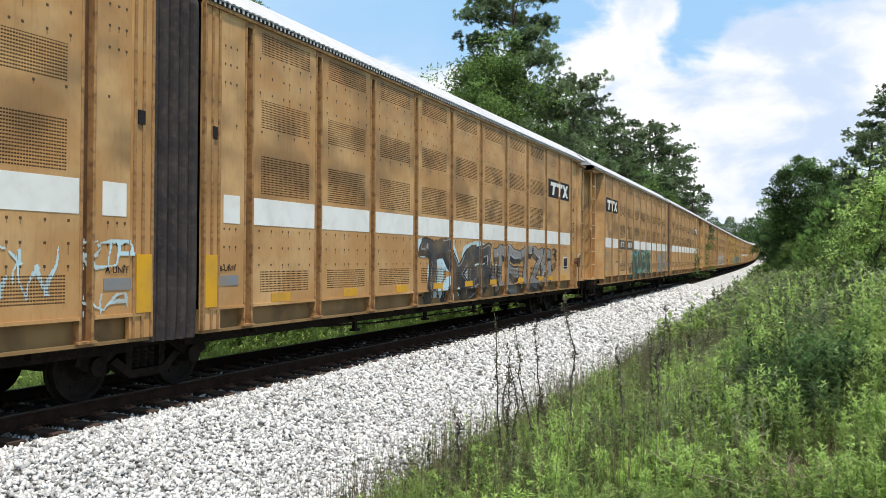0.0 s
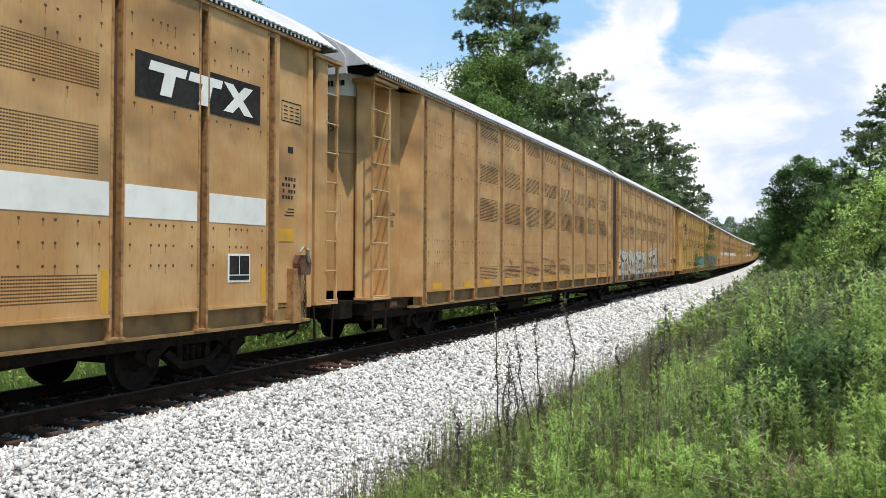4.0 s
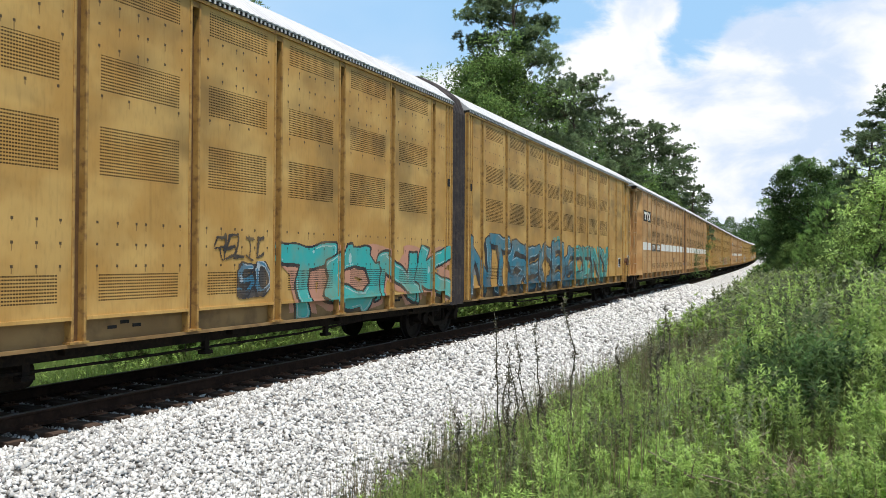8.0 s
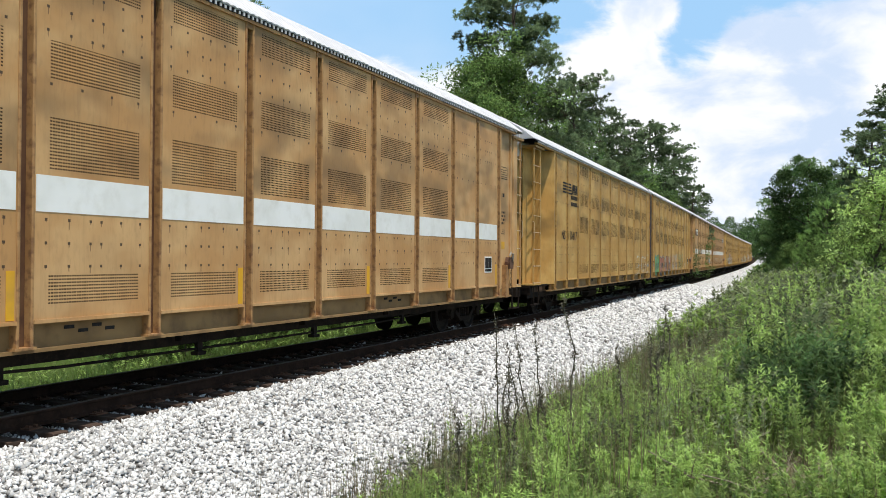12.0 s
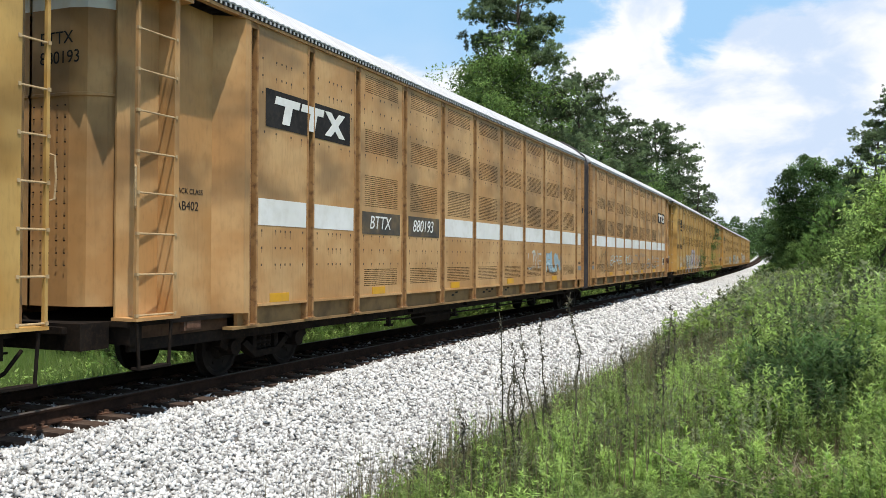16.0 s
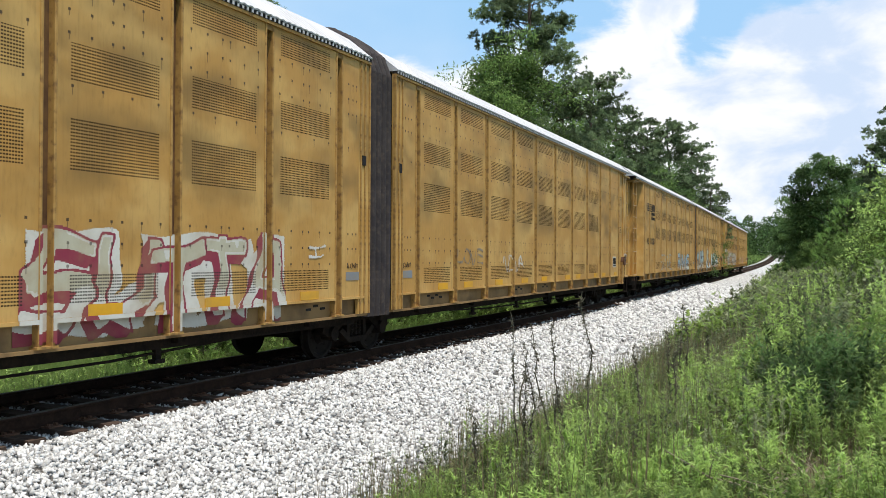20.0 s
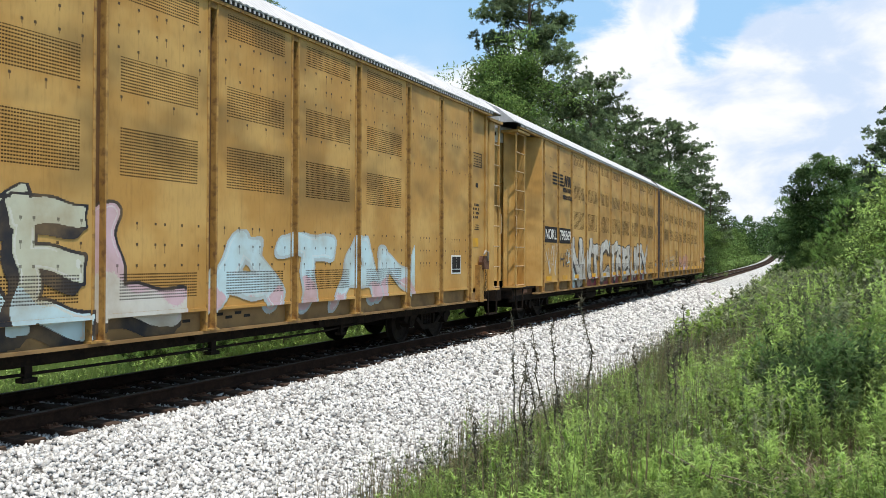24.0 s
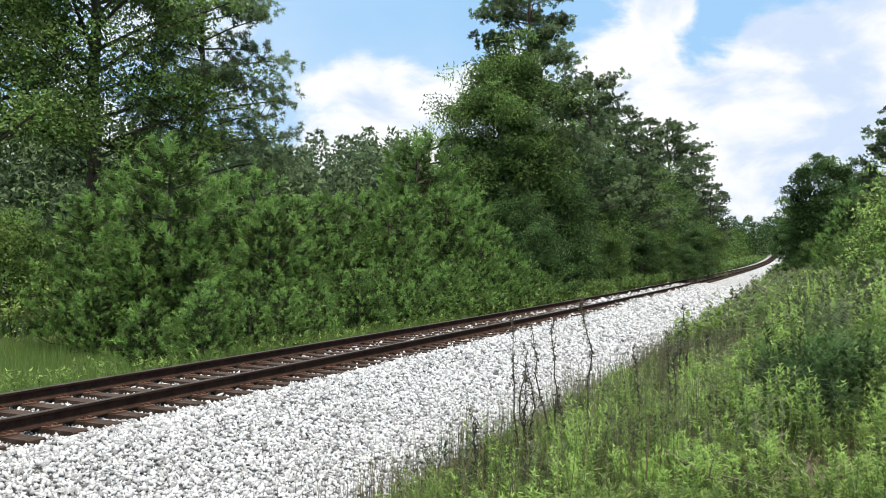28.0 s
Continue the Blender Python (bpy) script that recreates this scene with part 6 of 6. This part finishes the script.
def clumped(rng, centres, per, spread, height):
    """Stems gathered round clump centres, lower towards the rim; returns feet, heights and clump numbers."""
    n = len(centres)
    off = rng.normal(0, 1, (n * per, 2)) * spread
    k = np.repeat(np.arange(n), per)
    x, y = centres[k, 0] + off[:, 0], centres[k, 1] + off[:, 1]
    foot = np.stack([x, y, ground_z(x, y) - 0.02], -1)
    r = np.hypot(off[:, 0], off[:, 1]) / spread
    h = height[k] * np.clip(1.08 - 0.22 * r, 0.35, 1.1) * rng.uniform(0.75, 1.1, n * per)
    return foot, h, k


def leafy_weeds(name, seed, foot, height, leaves, leaf, mats, label, slim=0.26, shade=None):
    """Upright leafy stems, their leaves in spirals, all one growth."""
    rng = np.random.default_rng(seed)
    n = len(foot)
    up = lean_dirs(rng, n, 0.13)
    tip = foot + up * height[:, None]
    sv, sf = thin_stems(rng, foot, tip, np.full(n, 0.009))
    t = rng.uniform(0.12, 1.0, (n, leaves)) ** 0.8
    base = (foot[:, None, :] + (tip - foot)[:, None, :] * t[:, :, None]).reshape(-1, 3)
    az = rng.uniform(0, 6.2832, n * leaves)
    lift = rng.uniform(0.1, 1.4, n * leaves)
    way = np.stack([np.cos(az), np.sin(az), lift], -1)
    way /= np.linalg.norm(way, axis=1)[:, None]
    size = rng.uniform(0.6, 1.25, n * leaves) * leaf * np.repeat(0.75 + 0.35 * np.sqrt(height / height.mean()), leaves)
    lv, lf = blades(rng, base, way, size, size * slim, 0.2, False, 0.72)
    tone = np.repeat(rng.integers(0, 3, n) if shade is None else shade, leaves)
    # lower leaves drop a tone, painting in the shade deep in the growth
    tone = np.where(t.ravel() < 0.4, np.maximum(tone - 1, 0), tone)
    idx = np.concatenate([np.full(len(sf), 3), tone])
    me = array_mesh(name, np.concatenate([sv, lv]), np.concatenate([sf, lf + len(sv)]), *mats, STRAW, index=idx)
    return tagged(new(name, me), label, "weeds", kind="stuff")


def grass(name, seed, foot, height, per, mat, label, width=0.008):
    rng = np.random.default_rng(seed)
    n = len(foot)
    base = np.repeat(foot, per, 0) + rng.normal(0, 0.05, (n * per, 3)) * np.array([1, 1, 0])
    d = lean_dirs(rng, n * per, 0.28)
    v, f = blades(rng, base, d, np.repeat(height, per) * rng.uniform(0.5, 1.15, n * per), np.full(n * per, width), 0.12)
    return tagged(new(name, array_mesh(name, v, f, mat)), label, "grass", kind="stuff")


BARE = ((-0.15, 6.7, 0.42, 0.75), (-0.25, 10.2, 0.7, 1.4), (-2.2, 11.5, 0.3, 1.0))


def clear(p):
    """Which places lie outside the bare patches."""
    keep = np.ones(len(p), bool)
    for x, y, a, b in BARE:
        keep &= ((p[:, 0] - x) / a) ** 2 + ((p[:, 1] - y) / b) ** 2 > rng_edge(p)
    return keep


def rng_edge(p):
    return 1.0 + 0.35 * np.sin(p[:, 0] * 23.0 + p[:, 1] * 17.0)


def build_weeds():
    rng = np.random.default_rng(77)

    # bright leafy growth near the eye, in clumps with gaps
    c, l = field(rng, 330, 5.5, 10.4, 5.3, 15.0, 1.5)
    c = c[clear(c)]
    hh = rng.uniform(0.26, 0.78, len(c)) * (0.8 + 0.3 * (c[:, 1] > 8))
    p, h, k = clumped(rng, c, 17, 0.13, hh)
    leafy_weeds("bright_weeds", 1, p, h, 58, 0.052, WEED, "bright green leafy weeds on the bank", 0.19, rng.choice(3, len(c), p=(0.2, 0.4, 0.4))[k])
    # duller growth between and behind
    c, l = field(rng, 240, 5.1, 9.0, 7.4, 26.0, 1.0)
    c = c[clear(c)]
    p, h, k = clumped(rng, c, 13, 0.24, rng.uniform(0.30, 0.85, len(c)))
    leafy_weeds("dull_weeds", 2, p, h, 24, 0.060, WEED_DARK, "dull green leafy weeds on the bank", 0.24, rng.integers(0, 3, len(c))[k])
    # a dark bush of willowy leaves
    c = np.array([(-0.25 + dx, 10.2 + dy, 0.0) for dx, dy in rng.normal(0, (0.40, 0.75), (34, 2))])
    p, h, k = clumped(rng, c, 18, 0.16, rng.uniform(0.5, 1.05, len(c)))
    leafy_weeds("dark_bush", 12, p, h, 34, 0.085, (BROAD_DARK[0], BROAD_DARK[1], BROAD_DARK[2]), "dark green bush of slender leaves", 0.24, rng.integers(0, 3, len(c))[k])
    # bushy growth to the outer side
    c, l = field(rng, 170, 8.0, 12.5, 8.6, 36.0, 1.2)
    p, h, k = clumped(rng, c, 18, 0.30, rng.uniform(0.6, 1.6, len(c)) * np.clip((c[:, 1] - 4) / 8, 0.5, 1))
    tone = rng.integers(0, 3, len(c))
    for pick, mats, label in ((tone == 0, WEED_DARK, "tall dark leafy thicket on the bank"), (tone > 0, WEED, "tall bright leafy thicket on the bank")):
        sel = pick[k]
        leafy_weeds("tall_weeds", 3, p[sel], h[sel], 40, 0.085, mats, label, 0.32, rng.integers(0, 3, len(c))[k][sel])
    c, l = field(rng, 430, 5.4, 13.5, 22.0, 98.0, 1.4)
    p, h, k = clumped(rng, c, 14, 0.5, rng.uniform(0.4, 1.5, len(c)))
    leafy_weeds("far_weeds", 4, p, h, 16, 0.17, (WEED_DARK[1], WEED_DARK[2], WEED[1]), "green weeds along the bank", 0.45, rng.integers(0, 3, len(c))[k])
    p, l = field(rng, 2600, 4.6, 8.5, 26.0, 95.0, 1.4)
    grass("bank_grass", 5, p, rng.uniform(0.5, 0.9, len(p)), 9, GRASS, "long green grass on the bank", 0.02)
    # thin dry stems at the edge of the stones
    p, l = field(rng, 2200, 4.7, 8.0, 5.6, 26.0, 1.2)
    v, f = thin_stems(rng, p, p + lean_dirs(rng, len(p), 0.10) * rng.uniform(0.35, 1.1, len(p))[:, None], np.full(len(p), 0.009))
    tagged(new("dry_stems", array_mesh("dry_stems", v, f, STRAW)), "thin dry brown weed stems by the stones", "weeds", kind="stuff")
    # airy growth standing out over the stones
    c, l = field(rng, 130, 4.4, 5.9, 6.5, 30.0, 1.1)
    p, h, k = clumped(rng, c, 7, 0.16, rng.uniform(0.35, 0.85, len(c)))
    leafy_weeds("sparse_weeds", 15, p, h, 18, 0.042, WEED_DARK, "sparse dull weeds at the edge of the stones", 0.24)
    p, l = field(rng, 1500, 4.9, 9.5, 4.4, 24.0, 1.3)
    p = p[clear(p)]
    grass("tangled_grass", 6, p, rng.uniform(0.22, 0.5, len(p)), 8, GRASS, "low tangled grass on the bank", 0.009)
    p, l = field(rng, 2200, 5.0, 10.0, 4.4, 14.0, 1.2)
    grass("dead_grass", 7, p, rng.uniform(0.12, 0.32, len(p)), 7, STRAW, "dead brown grass between the weeds", 0.008)
    # the far side of the track
    p, l = field(rng, 9000, -13.0, -3.0, 7.0, 30.0, 1.0)
    grass("meadow_grass", 8, p, rng.uniform(0.25, 0.7, len(p)), 8, GRASS, "long green meadow grass", 0.016)
    p, l = field(rng, 2500, -6.0, -3.2, 8.0, 60.0, 1.0)
    leafy_weeds("verge_weeds", 9, p, rng.uniform(0.2, 0.5, len(p)), 14, 0.10, WEED, "green weeds along the verge", 0.35)
    p, l = field(rng, 5000, -9.0, -3.2, 28.0, 120.0, 1.2)
    leafy_weeds("verge_brush", 10, p, rng.uniform(0.4, 1.2, len(p)), 12, 0.24, BROAD, "low leafy brush along the verge", 0.45)
    p, l = field(rng, 4000, -13.0, -3.2, 115.0, 420.0, 1.3)
    leafy_weeds("far_brush", 13, p, rng.uniform(0.4, 1.4, len(p)), 9, 0.6, BROAD, "low green brush far along the line", 0.5)
    p, l = field(rng, 2500, 5.0, 13.0, 95.0, 420.0, 1.3)
    leafy_weeds("far_brush", 14, p, rng.uniform(0.4, 1.6, len(p)), 9, 0.6, BROAD, "low green brush far along the line", 0.5)
    p, l = field(rng, 4000, -45.0, -12.0, 10.0, 60.0, 1.0)
    grass("field_grass", 11, p, rng.uniform(0.4, 0.9, len(p)), 7, GRASS, "tall grass of the field", 0.03)


def seed_stalk(seed, height):
    """A dry dark stalk with small knots of seed heads up its length."""
    rng = np.random.default_rng(seed)
    g = Geo()
    n = 12
    line = [Vector((0, 0, 0))]
    for i in range(n):
        line.append(line[-1] + Vector((rng.normal(0, 0.018), rng.normal(0, 0.018), height / n)))
    g.rod(line, [0.012 * (1 - 0.06 * i) for i in range(n + 1)], 5)
    heads = [line[i].lerp(line[i + 1], rng.uniform(0, 1)) for i in range(3, n) for _ in range(rng.integers(2, 9))]
    h = np.array([tuple(a) for a in heads])
    base = np.repeat(h, 4, 0) + rng.normal(0, 0.013, (len(h) * 4, 3))
    v, f = blades(rng, base, unit_dirs(rng, len(base), 0.5), rng.uniform(0.02, 0.060, len(base)), rng.uniform(0.010, 0.020, len(base)))
    return g.mesh("stem", STALK), array_mesh("seed_tuft", v, f, STALK)


STALK = worn("dark_dry_stalk", (0.075, 0.070, 0.050), (0.11, 0.10, 0.068), (0.16, 0.135, 0.09), 12.0, 0.9)


def build_stalks():
    for i, (x, y, top, lean) in enumerate(((-3.30, 8.40, 1.30, -3), (-3.12, 9.00, 1.18, -9), (-2.95, 8.60, 1.20, -6), (-2.61, 8.65, 1.52, 3), (-3.05, 8.1, 0.80, 2), (-2.2, 8.8, 0.95, -4), (-2.0, 9.6, 1.0, 5),
                                           (-3.35, 8.7, 0.95, 2), (-3.22, 8.25, 0.7, -4), (-2.75, 8.5, 0.6, 5), (-3.6, 7.9, 0.35, 4), (-2.3, 13.4, 1.05, 3), (-2.15, 13.2, 1.2, -2), (-2.45, 13.6, 0.8, 4), (-2.0, 13.8, 0.7, -4))):
        x += 0.24 * (y < 10)
        z = float(ground_z(x, y))
        ob = tagged(new("weed_stalk"), "dry dark weed stalk with small seed heads", "weed stalk", "weed stalks by the stones")
        ob.matrix_basis = pose(x, y, z - 0.02, lean * 0.6, lean, i * 70)
        stem, heads = seed_stalk(200 + i, max(0.4, top - z))
        part("stem", stem, ob)
        tagged(part("seed_tuft", heads, ob), "loose tuft of small dry seed heads", kind="stuff")


def build_broad_weeds():
    """Low plants of large round leaves on bent stems."""
    rng = np.random.default_rng(88)
    for x, y, top in ((0.42, 6.05, 0.62), (0.55, 6.5, 0.55), (0.62, 5.8, 0.42)):
        z = float(ground_z(x, y))
        ob = tagged(new("broad_leaved_weed"), "low weed with large pale green leaves", "weed", "large-leaved weeds on the bank")
        ob.matrix_basis = pose(x, y, z - 0.02)
        for k in range(9):
            a = k * 2.4 + rng.uniform(-0.4, 0.4)
            r = rng.uniform(0.06, 0.22)
            tip = Vector((math.cos(a) * r, math.sin(a) * r, top * rng.uniform(0.5, 1.0)))
            part("stem", Geo().rod((Vector((0, 0, 0)), tip * 0.55 + Vector((0, 0, 0.05)), tip), (0.006, 0.005, 0.003), 5).mesh("stem", STRAW), ob)
            size = rng.uniform(0.07, 0.12)
            out = Vector((math.cos(a), math.sin(a), rng.uniform(-0.5, 0.2))).normalized()
            side = out.cross(Vector((0, 0, 1))).normalized()
            droop = Vector((0, 0, -0.25 * size))
            edge = [tip + out * size * p + side * size * q + droop * abs(q) * 2 for p, q in ((0.05, 0.25), (0.35, 0.48), (0.7, 0.36), (1.05, 0.0), (0.7, -0.36), (0.35, -0.48), (0.05, -0.25))]
            spine = [tip, tip + out * size * 0.45, tip + out * size * 0.8]
            g = Geo().add(spine + edge, [(0, 3, 4, 1), (1, 4, 5, 2), (2, 5, 6), (2, 6, 7), (1, 2, 7, 8), (0, 1, 8, 9)])
            part("leaf", g.mesh("leaf", WEED[int(rng.integers(1, 3))]), ob)


def build_dead_branches():
    """Dead sticks lying in the bare patch between the weeds."""
    rng = np.random.default_rng(61)
    for i in range(12):
        x, y = -0.15 + rng.normal(0, 0.30), 6.7 + rng.normal(0, 0.45)
        a = rng.uniform(0, 6.28)
        ln = rng.uniform(0.35, 0.95)
        line = [Vector((0, 0, 0.02))]
        for k in range(5):
            line.append(line[-1] + Vector((math.cos(a) * ln / 5 + rng.normal(0, 0.015), math.sin(a) * ln / 5 + rng.normal(0, 0.015), rng.uniform(-0.01, 0.07))))
        ob = tagged(new("dead_branch"), "dry grey-brown dead stick in the weeds", "branch", "dead sticks in the weeds")
        ob.matrix_basis = pose(x, y, float(ground_z(x, y)))
        r = rng.uniform(0.006, 0.012)
        part("stick", Geo().rod(line, [r * (1 - 0.13 * k) for k in range(6)], 6).mesh("stick", DEAD_WOOD), ob)
        tip = line[3] + Vector(rng.normal(0, 0.10, 3)) + Vector((0, 0, 0.12))
        part("twig", Geo().rod((line[3], line[3].lerp(tip, 0.5) + Vector((0, 0, 0.02)), tip), (r * 0.5, r * 0.4, r * 0.2), 5).mesh("twig", DEAD_WOOD), ob)


DEAD_WOOD = worn("dead_grey_wood", (0.20, 0.155, 0.115), (0.29, 0.235, 0.185), (0.11, 0.08, 0.06), 9.0, 0.9)


build_weeds()
build_stalks()
build_dead_branches()
build_broad_weeds()

build_ballast()
motions()
